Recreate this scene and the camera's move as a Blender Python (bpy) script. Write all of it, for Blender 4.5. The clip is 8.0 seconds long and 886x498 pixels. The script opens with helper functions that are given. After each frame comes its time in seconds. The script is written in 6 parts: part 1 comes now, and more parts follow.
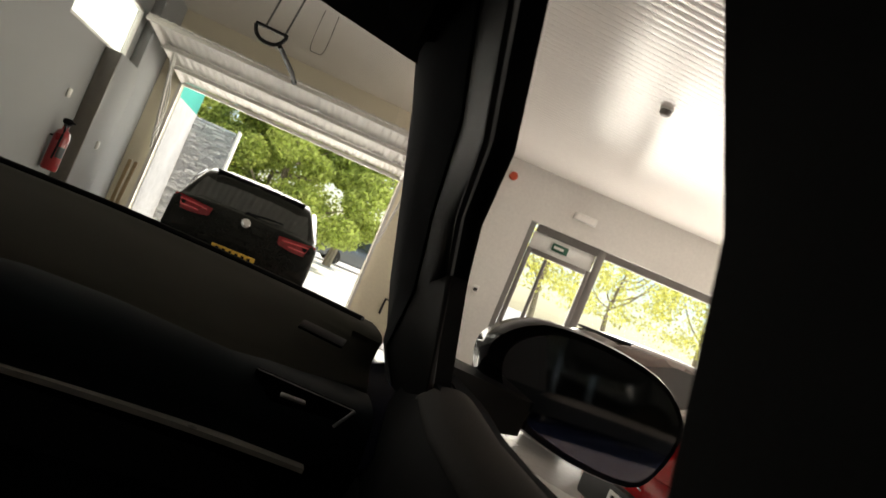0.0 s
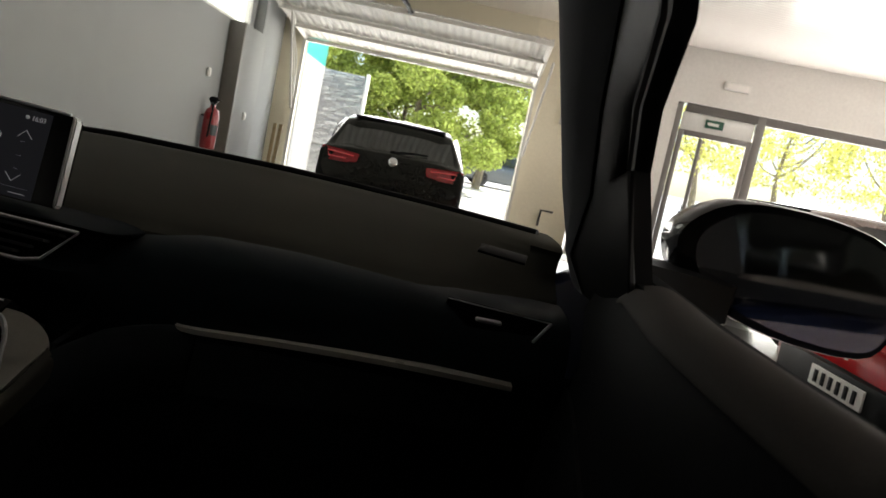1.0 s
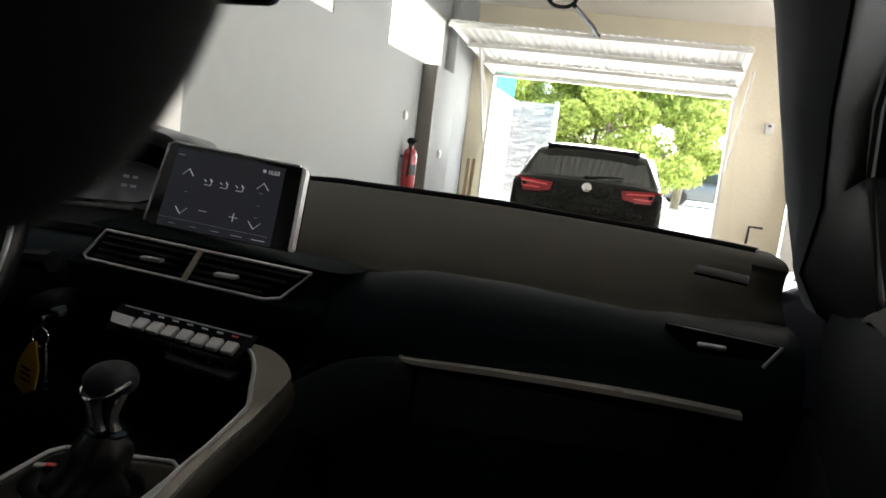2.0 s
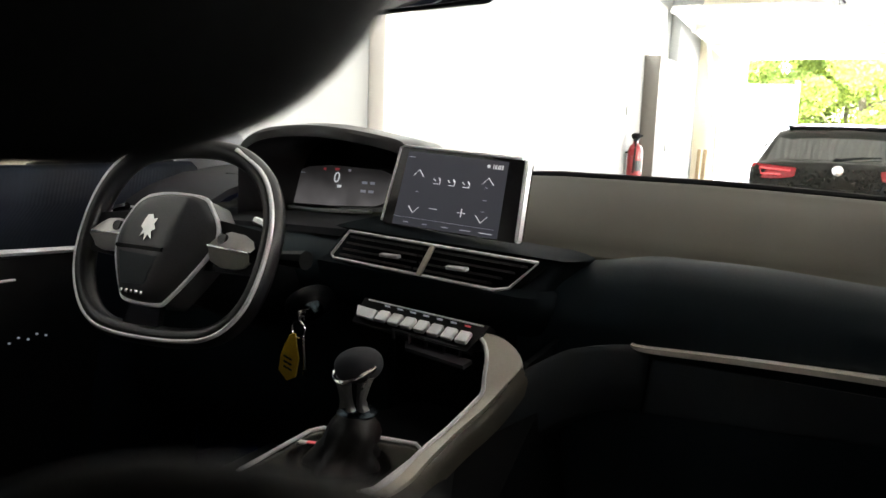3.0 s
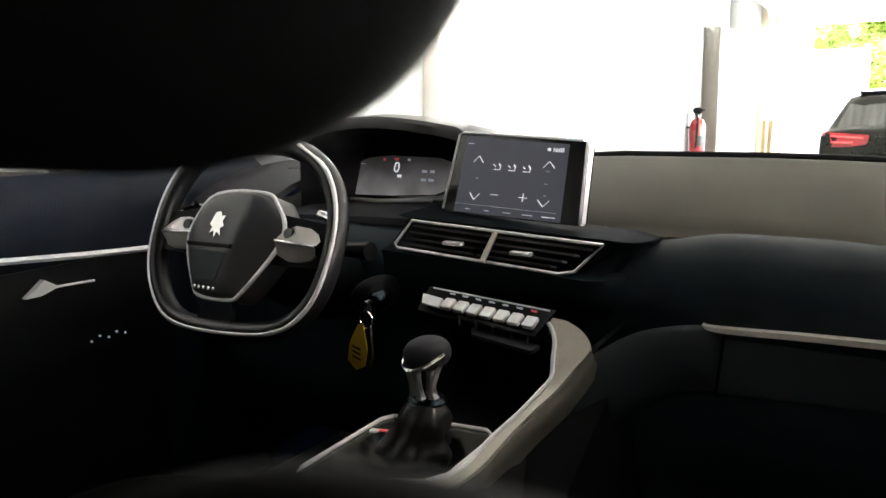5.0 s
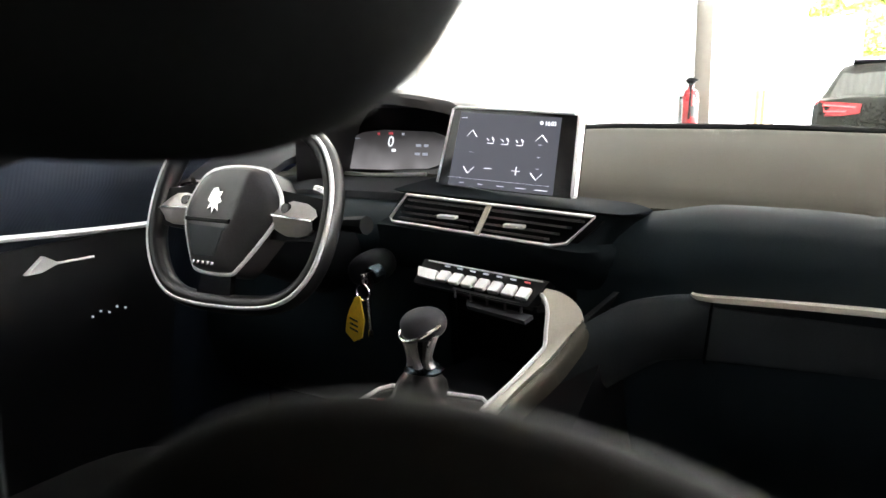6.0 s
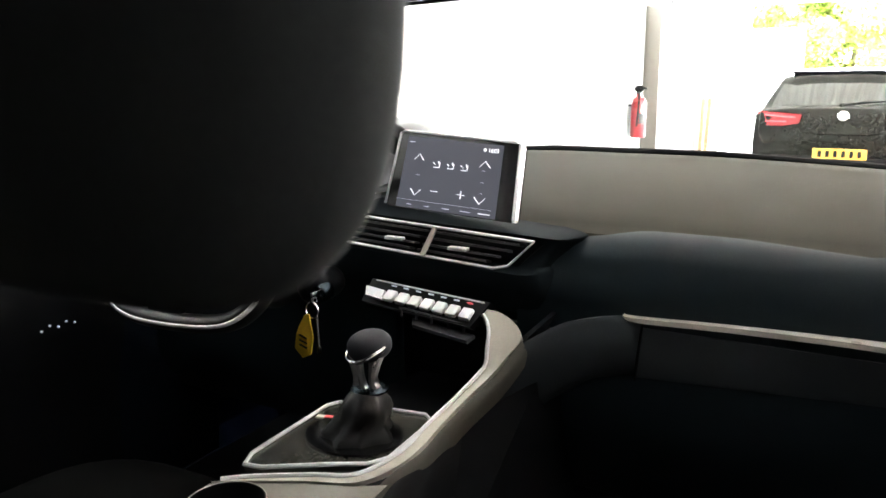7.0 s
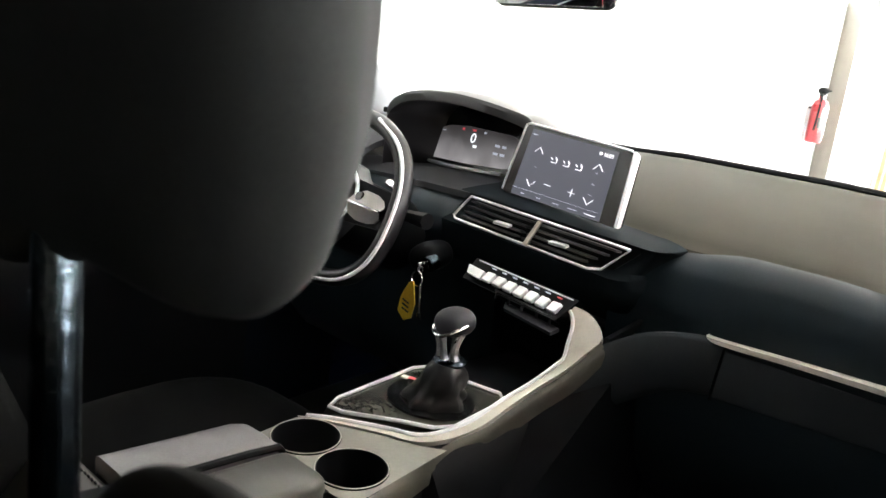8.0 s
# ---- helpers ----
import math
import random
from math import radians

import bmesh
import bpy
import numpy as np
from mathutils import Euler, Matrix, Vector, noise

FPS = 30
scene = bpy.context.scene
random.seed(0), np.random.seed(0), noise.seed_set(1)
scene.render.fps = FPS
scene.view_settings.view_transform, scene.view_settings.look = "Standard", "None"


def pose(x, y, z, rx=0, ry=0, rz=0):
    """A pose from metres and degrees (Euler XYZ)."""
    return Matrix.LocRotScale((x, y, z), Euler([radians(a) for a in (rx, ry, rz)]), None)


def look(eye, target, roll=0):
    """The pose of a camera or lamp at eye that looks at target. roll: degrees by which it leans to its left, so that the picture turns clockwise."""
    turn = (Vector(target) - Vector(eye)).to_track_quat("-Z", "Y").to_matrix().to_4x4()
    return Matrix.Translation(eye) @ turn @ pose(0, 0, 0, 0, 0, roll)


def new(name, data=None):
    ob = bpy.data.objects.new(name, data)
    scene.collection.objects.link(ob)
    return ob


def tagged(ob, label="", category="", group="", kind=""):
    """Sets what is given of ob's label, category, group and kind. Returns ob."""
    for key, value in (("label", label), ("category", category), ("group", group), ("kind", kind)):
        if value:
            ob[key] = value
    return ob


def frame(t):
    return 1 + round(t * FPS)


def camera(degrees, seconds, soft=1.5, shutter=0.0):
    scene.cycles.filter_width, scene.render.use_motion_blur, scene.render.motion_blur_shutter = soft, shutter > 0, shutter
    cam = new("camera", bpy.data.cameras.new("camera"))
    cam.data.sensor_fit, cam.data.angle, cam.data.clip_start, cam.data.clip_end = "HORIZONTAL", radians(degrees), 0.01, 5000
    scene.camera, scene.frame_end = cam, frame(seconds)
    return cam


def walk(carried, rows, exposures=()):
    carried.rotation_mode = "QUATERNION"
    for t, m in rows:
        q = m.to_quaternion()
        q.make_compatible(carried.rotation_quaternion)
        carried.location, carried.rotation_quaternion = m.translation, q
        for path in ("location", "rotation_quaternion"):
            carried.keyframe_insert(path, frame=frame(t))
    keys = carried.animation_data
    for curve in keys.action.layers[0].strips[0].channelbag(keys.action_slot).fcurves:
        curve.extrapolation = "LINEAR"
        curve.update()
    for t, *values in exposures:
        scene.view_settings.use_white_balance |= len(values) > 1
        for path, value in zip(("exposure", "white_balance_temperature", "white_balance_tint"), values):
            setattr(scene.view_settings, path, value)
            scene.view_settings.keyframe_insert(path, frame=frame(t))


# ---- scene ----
cam = camera(59.7, 8.0)
# a phone lens: a small opening, focused on the dashboard
cam.data.dof.use_dof, cam.data.dof.focus_distance, cam.data.dof.aperture_fstop = True, 1.3, 14.0
PATH = [
    (0, (0.552, -0.961, 1.254), (0.964, 0.995, 1.322), 22.8),
    (0.3, (0.540, -0.959, 1.252), (0.939, 1.001, 1.266), 19.1),
    (0.5, (0.533, -0.952, 1.257), (0.869, 1.019, 1.194), 16.7),
    (0.6, (0.537, -0.929, 1.246), (0.848, 1.044, 1.152), 16.1),
    (1, (0.528, -0.94, 1.244), (0.634, 1.041, 0.987), 11.8),
    (1.3, (0.518, -0.938, 1.245), (0.47, 1.041, 0.961), 9.3),
    (1.5, (0.517, -0.941, 1.245), (0.389, 1.037, 0.973), 8.4),
    (2, (0.509, -0.948, 1.242), (0.109, 0.993, 0.975), 7.0),
    (2.2, (0.509, -0.968, 1.244), (-0.027, 0.939, 0.964), 6.4),
    (3.3, (0.516, -0.950, 1.2150), (-0.508, 0.744, 0.927), 1.2),
    (3.5, (0.516, -0.950, 1.2125), (-0.538, 0.728, 0.941), 1.1),
    (3.65, (0.517, -0.949, 1.2110), (-0.556, 0.718, 0.947), 0.8),
    (3.8, (0.518, -0.947, 1.2052), (-0.570, 0.712, 0.952), 0.5),
    (4, (0.519, -0.945, 1.2048), (-0.578, 0.708, 0.950), 0.2),
    (4.2, (0.518, -0.946, 1.2073), (-0.577, 0.706, 0.944), 0.1),
    (5.3, (0.510, -0.956, 1.2270), (-0.561, 0.692, 0.859), -1.1),
    (5.4, (0.513, -0.955, 1.2215), (-0.560, 0.690, 0.845), -1.1),
    (5.6, (0.519, -0.955, 1.2160), (-0.551, 0.685, 0.810), -1.0),
    (5.8, (0.519, -0.962, 1.2185), (-0.545, 0.680, 0.803), -1.0),
    (6, (0.521, -0.972, 1.2290), (-0.535, 0.676, 0.818), -1.3),
    (6.2, (0.524, -0.976, 1.2430), (-0.5183, 0.685, 0.8455), -1.38),
    (6.5, (0.530, -0.981, 1.2570), (-0.4806, 0.703, 0.8721), -1.05),
    (7, (0.551, -1.0, 1.270), (-0.4026, 0.712, 0.8558), -0.15),
    (7.5, (0.594, -1.018, 1.293), (-0.5242, 0.561, 0.7713), 4.61),
    (8, (0.638, -1.016, 1.319), (-0.6067, 0.467, 0.7982), 6.27),
]

# ---- exposure keys, world, sun ----
EXPOSURE = [(0, 0.65, 7150, 12), (0.7, 0.68, 7150, 12), (1, 1.05, 6650, 11), (1.25, 1.65, 6400, 10), (1.5, 2.0, 6350, 10), (2.2, 2.15, 6300, 10), (3.3, 3.95, 6450, 10), (3.5, 3.85, 6450, 10), (3.65, 3.6, 6480, 10), (3.8, 3.15, 6500, 10), (4.2, 2.95, 6500, 10), (5.3, 4.75, 6350, 10), (6.0, 5.2, 6250, 10), (6.5, 5.3, 6250, 10), (7.0, 4.95, 6250, 10), (7.5, 5.3, 6300, 10), (8.0, 5.25, 6300, 10)]
walk(cam, [(t, look(eye, target, roll)) for t, eye, target, roll in PATH], EXPOSURE)

world = bpy.data.worlds.new("sky")
scene.world = world
world.use_nodes = True
wn = world.node_tree.nodes
sky = wn.new("ShaderNodeTexSky")
sky.sky_type, sky.sun_disc = "NISHITA", False
SUN = Vector((0.75, -0.12, 1.0)).normalized()
sky.sun_elevation = math.asin(SUN.z)
sky.sun_rotation = math.atan2(SUN.x, SUN.y)
sky.air_density, sky.dust_density = 1.0, 0.6
wn["Background"].inputs["Strength"].default_value = 0.15
world.node_tree.links.new(sky.outputs["Color"], wn["Background"].inputs["Color"])

sun = new("sun", bpy.data.lights.new("sun", "SUN"))
sun.data.energy, sun.data.angle, sun.data.color = 5.0, radians(0.6), (1.0, 0.95, 0.86)
sun.matrix_world = look(SUN * 50, (0, 0, 0))


def window_light(name, eye, target, width, height, watts, colour=(1, 1, 1)):
    lamp = new(name, bpy.data.lights.new(name, "AREA"))
    lamp.data.shape, lamp.data.size, lamp.data.size_y = "RECTANGLE", width, height
    lamp.data.energy, lamp.data.color = watts, colour
    lamp.matrix_world = look(eye, target)
    return lamp


# daylight through the gateway and the glazed front
window_light("gate_daylight", (0.25, 10.75, 1.25), (0.25, 0, 1.1), 3.3, 2.2, 62, (1.0, 0.98, 0.94))
window_light("shopfront_daylight", (8.6, 9.75, 1.4), (7.0, 0, 5.5), 8.4, 2.2, 245, (1.0, 0.95, 0.9))
# fill lamp added on the unseen east side, brightens west wall and cabin
window_light("side_window_daylight", (14.9, 0.0, 1.6), (0, 0, 1.3), 9.0, 2.2, 270, (1.0, 0.98, 0.95))



# ---- materials ----
def mat(name, colour, rough=0.5, metal=0.0, grain=60.0, vary=0.12, stain=2.0, bump=0.15, coat=0.0, random_tone=0.0, spec=0.5):
    """A painted, moulded or woven surface: two scales of tone and a fine relief."""
    m = bpy.data.materials.new(name)
    m.use_nodes = True
    n, l = m.node_tree.nodes, m.node_tree.links
    b = n["Principled BSDF"]
    b.inputs["Metallic"].default_value = metal
    b.inputs["Coat Weight"].default_value = coat
    b.inputs["Specular IOR Level"].default_value = spec
    co = n.new("ShaderNodeTexCoord")
    fine, broad = n.new("ShaderNodeTexNoise"), n.new("ShaderNodeTexNoise")
    fine.inputs["Scale"].default_value, fine.inputs["Detail"].default_value = grain, 4
    broad.inputs["Scale"].default_value, broad.inputs["Detail"].default_value = stain, 3
    add = n.new("ShaderNodeMath"); add.operation = "ADD"
    rng = n.new("ShaderNodeMapRange")
    rng.inputs["From Min"].default_value, rng.inputs["From Max"].default_value = 0.7, 1.3
    rng.inputs["To Min"].default_value, rng.inputs["To Max"].default_value = 1 - vary, 1 + vary
    for tex in (fine, broad):
        l.new(co.outputs["Object"], tex.inputs["Vector"])
    l.new(fine.outputs["Fac"], add.inputs[0]); l.new(broad.outputs["Fac"], add.inputs[1])
    l.new(add.outputs[0], rng.inputs["Value"])
    value = rng.outputs[0]
    if random_tone:
        info, r2, mul = n.new("ShaderNodeObjectInfo"), n.new("ShaderNodeMapRange"), n.new("ShaderNodeMath")
        r2.inputs["To Min"].default_value, r2.inputs["To Max"].default_value = 1 - random_tone, 1 + random_tone
        mul.operation = "MULTIPLY"
        l.new(info.outputs["Random"], r2.inputs["Value"])
        l.new(r2.outputs[0], mul.inputs[0]); l.new(value, mul.inputs[1])
        value = mul.outputs[0]
    scale = n.new("ShaderNodeVectorMath"); scale.operation = "SCALE"
    scale.inputs[0].default_value = colour
    l.new(value, scale.inputs["Scale"]); l.new(scale.outputs[0], b.inputs["Base Color"])
    rr = n.new("ShaderNodeMapRange")
    rr.inputs["To Min"].default_value, rr.inputs["To Max"].default_value = max(rough - 0.07, 0.02), min(rough + 0.07, 1)
    l.new(broad.outputs["Fac"], rr.inputs["Value"]); l.new(rr.outputs[0], b.inputs["Roughness"])
    if bump:
        bp = n.new("ShaderNodeBump")
        bp.inputs["Strength"].default_value, bp.inputs["Distance"].default_value = bump, 0.02 / max(grain, 1) * 10
        l.new(fine.outputs["Fac"], bp.inputs["Height"]); l.new(bp.outputs[0], b.inputs["Normal"])
    return m


def glass_mat(name, tint=(1, 1, 1), gloss=0.08, rough=0.0):
    """Thin clear pane: light passes straight, a part is mirrored."""
    m = bpy.data.materials.new(name)
    m.use_nodes = True
    n, l = m.node_tree.nodes, m.node_tree.links
    n.remove(n["Principled BSDF"])
    t, g, x = n.new("ShaderNodeBsdfTransparent"), n.new("ShaderNodeBsdfGlossy"), n.new("ShaderNodeMixShader")
    t.inputs["Color"].default_value = (*tint, 1)
    g.inputs["Roughness"].default_value = rough
    x.inputs["Fac"].default_value = gloss
    l.new(t.outputs[0], x.inputs[1]); l.new(g.outputs[0], x.inputs[2])
    l.new(x.outputs[0], n["Material Output"].inputs["Surface"])
    return m


def glow(name, colour, strength):
    m = bpy.data.materials.new(name)
    m.use_nodes = True
    b = m.node_tree.nodes["Principled BSDF"]
    b.inputs["Base Color"].default_value = (*colour, 1)
    b.inputs["Emission Color"].default_value = (*colour, 1)
    b.inputs["Emission Strength"].default_value = strength
    return m


def mirror_mat(name, rough=0.01):
    m = mat(name, (0.85, 0.85, 0.86), rough, 1.0, 5, 0.01, 1, 0)
    return m


M_PAD = mat("soft_grained_plastic", (0.059, 0.058, 0.048), 0.75, 0, 900, 0.15, 5, 0.25, spec=0.08)
M_BLACK = mat("black_moulded_plastic", (0.0045, 0.005, 0.006), 0.5, 0, 700, 0.2, 6, 0.2, spec=0.12)
M_NAVY = mat("dark_navy_trim", (0.0125, 0.0205, 0.026), 0.5, 0, 700, 0.2, 6, 0.2, spec=0.2)
M_FAIRING = mat("charcoal_fairing_plastic", (0.0095, 0.0135, 0.0165), 0.75, 0, 700, 0.2, 6, 0.2, spec=0.05)
M_GLOSS = mat("piano_black_plastic", (0.008, 0.008, 0.009), 0.12, 0, 40, 0.1, 4, 0.0)
M_SATIN = mat("satin_chrome_plastic", (0.84, 0.86, 0.88), 0.34, 0.15, 300, 0.06, 8, 0.03)
M_CHROME = mat("polished_chrome", (0.78, 0.78, 0.78), 0.12, 1.0, 80, 0.04, 8, 0.0)
M_TITAN = mat("champagne_satin_metal", (0.64, 0.61, 0.54), 0.42, 0.25, 300, 0.06, 6, 0.03)
M_BOOT = mat("soft_black_boot_leather", (0.0055, 0.005, 0.0055), 0.45, 0, 300, 0.25, 20, 0.5)
M_SPOKE = mat("satin_silver_plastic", (0.50, 0.49, 0.47), 0.3, 0.35, 300, 0.08, 8, 0.02)
M_HUB = mat("black_hub_plastic", (0.048, 0.048, 0.051), 0.30, 0, 500, 0.2, 8, 0.2)
M_LEATHER = mat("black_grained_leather", (0.009, 0.009, 0.010), 0.38, 0, 500, 0.25, 8, 0.25)
M_CLOTH = mat("charcoal_seat_fabric", (0.0044, 0.0047, 0.0047), 0.9, 0, 800, 0.35, 9, 0.35, spec=0.1)
M_WING = mat("brown_black_bolster_fabric", (0.0064, 0.0061, 0.0048), 0.9, 0, 800, 0.3, 9, 0.3, spec=0.1)
M_HEAD = mat("head_restraint_fabric", (0.0125, 0.0130, 0.0128), 0.9, 0, 800, 0.3, 9, 0.3, spec=0.1)
M_NECK = mat("satin_grey_metal", (0.34, 0.34, 0.35), 0.3, 0.9, 200, 0.08, 10, 0.0)
M_POST = mat("smoked_chrome", (0.040, 0.052, 0.062), 0.24, 1.0, 140, 0.5, 45, 0.5)
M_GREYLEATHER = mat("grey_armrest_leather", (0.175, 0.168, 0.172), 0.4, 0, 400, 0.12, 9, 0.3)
M_LINING = mat("dark_roof_lining", (0.03, 0.03, 0.031), 0.9, 0, 500, 0.2, 5, 0.3)
M_PILLAR = mat("grey_blue_pillar_trim", (0.125, 0.130, 0.140), 0.85, 0, 500, 0.1, 6, 0.2, spec=0.15)
M_ICON = glow("display_white", (0.8, 0.82, 0.85), 0.042)
M_ICONDIM = glow("display_grey", (0.5, 0.52, 0.6), 0.02)
M_DISPLAY = glow("display_dark_grey", (0.0265, 0.0275, 0.0340), 0.085)
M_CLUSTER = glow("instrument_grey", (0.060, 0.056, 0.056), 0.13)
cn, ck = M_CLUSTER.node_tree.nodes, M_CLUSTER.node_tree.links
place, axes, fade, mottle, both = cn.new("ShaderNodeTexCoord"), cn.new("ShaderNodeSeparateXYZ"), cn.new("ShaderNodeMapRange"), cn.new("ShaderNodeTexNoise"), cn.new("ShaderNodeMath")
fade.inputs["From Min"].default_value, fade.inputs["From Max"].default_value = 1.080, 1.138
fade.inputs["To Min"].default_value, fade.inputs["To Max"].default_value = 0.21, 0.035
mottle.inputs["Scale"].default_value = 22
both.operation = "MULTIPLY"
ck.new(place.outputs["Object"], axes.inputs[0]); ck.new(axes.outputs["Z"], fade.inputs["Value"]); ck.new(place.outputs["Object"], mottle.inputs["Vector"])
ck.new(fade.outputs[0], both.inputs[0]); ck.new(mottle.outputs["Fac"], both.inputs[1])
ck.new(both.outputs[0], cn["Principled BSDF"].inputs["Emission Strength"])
M_REDGLOW = glow("red_lamp", (0.8, 0.10, 0.12), 0.016)
M_SKYGLOW = glow("glaring_sky", (1.0, 0.99, 0.96), 0.85)
M_MIRROR = mirror_mat("mirror_glass")
M_GLASS = glass_mat("clear_windscreen_glass", (0.97, 0.98, 0.97), 0.03)
M_TINT = glass_mat("dark_privacy_glass", (0.24, 0.25, 0.24), 0.05)
M_PANE = glass_mat("shopfront_glass", (0.96, 0.98, 0.97), 0.06)
M_CARGLASS = mat("tinted_car_glass", (0.012, 0.016, 0.015), 0.07, 0, 10, 0.1, 1, 0.0)
M_CUP = mat("olive_grey_lacquer", (0.26, 0.25, 0.215), 0.35, 0.2, 200, 0.08, 6, 0.02)
M_SIDE = mat("dark_olive_lacquer", (0.085, 0.082, 0.066), 0.38, 0.2, 200, 0.1, 6, 0.03)
M_SLAT = mat("grey_vent_slat", (0.075, 0.075, 0.078), 0.35, 0, 200, 0.1, 6, 0.05)
M_BEIGE = mat("beige_plaster", (0.50, 0.40, 0.31), 0.75, 0, 25, 0.08, 0.6, 0.15)
M_RAIL = mat("taupe_waist_rail", (0.055, 0.050, 0.046), 0.8, 0, 500, 0.1, 6, 0.2, spec=0.1)
M_GEARPLATE = mat("dark_lacquered_plate", (0.052, 0.050, 0.043), 0.24, 0.2, 200, 0.1, 6, 0.0)
M_CARGLASS.node_tree.nodes["Principled BSDF"].inputs["IOR"].default_value = 1.8
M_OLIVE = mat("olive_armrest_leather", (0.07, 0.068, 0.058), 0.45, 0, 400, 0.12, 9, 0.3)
M_STRIP = mat("pale_champagne_metal", (0.86, 0.83, 0.77), 0.30, 0.15, 300, 0.06, 8, 0.05)
M_GLOVE = mat("slate_glovebox_plastic", (0.043, 0.051, 0.058), 0.6, 0, 700, 0.15, 6, 0.2, spec=0.2)
M_KNEE = mat("slate_knee_pad", (0.025, 0.030, 0.034), 0.7, 0, 700, 0.2, 6, 0.2, spec=0.12)
M_LID = mat("charcoal_lid_plastic", (0.040, 0.042, 0.048), 0.6, 0, 700, 0.2, 6, 0.2, spec=0.2)
M_YELLOW = mat("yellow_plastic_tag", (0.72, 0.46, 0.03), 0.45, 0, 200, 0.1, 20, 0.1)
M_STEEL = mat("bright_key_steel", (0.6, 0.6, 0.6), 0.25, 1.0, 200, 0.1, 20, 0.05)
M_RUBBER = mat("tyre_rubber", (0.015, 0.015, 0.015), 0.8, 0, 100, 0.2, 5, 0.3)
M_ALLOY = mat("alloy_wheel", (0.5, 0.5, 0.5), 0.3, 0.9, 60, 0.1, 5, 0.05)
M_PAINT_BLACK = mat("black_car_paint", (0.006, 0.0065, 0.005), 0.22, 0, 30, 0.1, 1, 0.0, spec=0.22)
M_PAINT_RED = mat("red_car_paint", (0.46, 0.010, 0.014), 0.12, 0, 30, 0.06, 1, 0.0, coat=0.9)
M_PAINT_BRONZE = mat("bronze_car_paint", (0.13, 0.095, 0.08), 0.25, 0.4, 30, 0.06, 1, 0.0, coat=0.8)
M_PAINT_GREY = mat("slate_grey_car_paint", (0.10, 0.115, 0.125), 0.25, 0.3, 30, 0.06, 1, 0.0, coat=0.8)
M_PAINT_BLUE = mat("deep_blue_car_paint", (0.012, 0.018, 0.05), 0.2, 0.2, 30, 0.06, 1, 0.0, coat=0.9)
M_TAIL = mat("red_tail_lamp_plastic", (0.26, 0.008, 0.014), 0.15, 0, 80, 0.3, 12, 0.0, coat=0.6)
M_LAMPBAR = mat("bright_red_lens", (0.85, 0.07, 0.09), 0.2, 0, 60, 0.04, 4, 0.0, coat=0.5)
M_PLATE = mat("white_number_plate", (0.75, 0.75, 0.72), 0.4, 0, 60, 0.05, 8, 0.0)
M_PLATEY = mat("yellow_number_plate", (0.75, 0.45, 0.06), 0.4, 0, 60, 0.05, 8, 0.0)
M_WALL = mat("grey_painted_wall_panel", (0.30, 0.31, 0.305), 0.75, 0, 8, 0.05, 0.5, 0.08, spec=0.25)
M_WHITEWALL = mat("off_white_plaster", (0.72, 0.70, 0.66), 0.7, 0, 25, 0.06, 0.6, 0.15)
M_CREAM = mat("cream_plaster", (0.76, 0.70, 0.54), 0.7, 0, 25, 0.06, 0.6, 0.15)
M_DOORBLUE = mat("navy_door_lining", (0.0046, 0.0076, 0.0140), 0.6, 0, 500, 0.2, 6, 0.3, spec=0.12)
dn, dl = M_DOORBLUE.node_tree.nodes, M_DOORBLUE.node_tree.links
rib, turn = dn.new("ShaderNodeTexWave"), dn.new("ShaderNodeMapping")
rib.inputs["Scale"].default_value, rib.inputs["Distortion"].default_value = 52, 0.4
turn.inputs["Rotation"].default_value = (0.6, 0.0, 1.2)
dl.new(dn["Texture Coordinate"].outputs["Object"], turn.inputs["Vector"]); dl.new(turn.outputs[0], rib.inputs["Vector"])
dn["Bump"].inputs["Strength"].default_value, dn["Bump"].inputs["Distance"].default_value = 0.22, 0.001
dl.new(rib.outputs["Fac"], dn["Bump"].inputs["Height"])
M_DOORPLAIN = mat("plain_dark_door_lining", (0.0050, 0.0060, 0.0075), 0.8, 0, 500, 0.2, 6, 0.3, spec=0.05)
M_CEIL = mat("white_ceiling_planks", (0.84, 0.81, 0.77), 0.22, 0, 20, 0.04, 0.6, 0.1)
# brown-grey that carries the shade of the pier's south face
M_PIERSHADE = mat("shaded_pier_face", (0.125, 0.116, 0.10), 0.5, 0, 20, 0.12, 1.5, 0.1)
M_FLOOR = mat("polished_grey_floor", (0.42, 0.41, 0.39), 0.28, 0, 12, 0.1, 0.6, 0.04)
M_PAVE = mat("pale_concrete_paving", (0.62, 0.61, 0.58), 0.85, 0, 9, 0.12, 0.4, 0.3)
M_GATE = mat("galvanised_gate_sheet", (0.64, 0.62, 0.57), 0.6, 0.0, 15, 0.1, 1.2, 0.1)
M_FRAME = mat("grey_aluminium_frame", (0.20, 0.19, 0.18), 0.45, 0.5, 60, 0.08, 2, 0.05)
M_STONE = mat("grey_ledger_stone", (0.47, 0.47, 0.46), 0.85, 0, 22, 0.22, 4, 0.5, random_tone=0.13)
# white render in shade: the shade is put into the grey base colour
M_SHADEWALL = mat("shaded_white_render", (0.40, 0.405, 0.41), 0.85, 0, 14, 0.2, 1.5, 0.5)
M_MORTAR = mat("grey_mortar", (0.24, 0.235, 0.23), 0.95, 0, 40, 0.2, 3, 0.5)
M_TEAL = mat("teal_painted_render", (0.05, 0.42, 0.36), 0.6, 0, 30, 0.08, 1, 0.15)
M_BARK = mat("grey_brown_bark", (0.24, 0.20, 0.14), 0.9, 0, 18, 0.3, 3, 0.9)
M_REDCAN = mat("red_enamelled_steel", (0.27, 0.010, 0.014), 0.3, 0, 60, 0.08, 4, 0.0, coat=0.5)
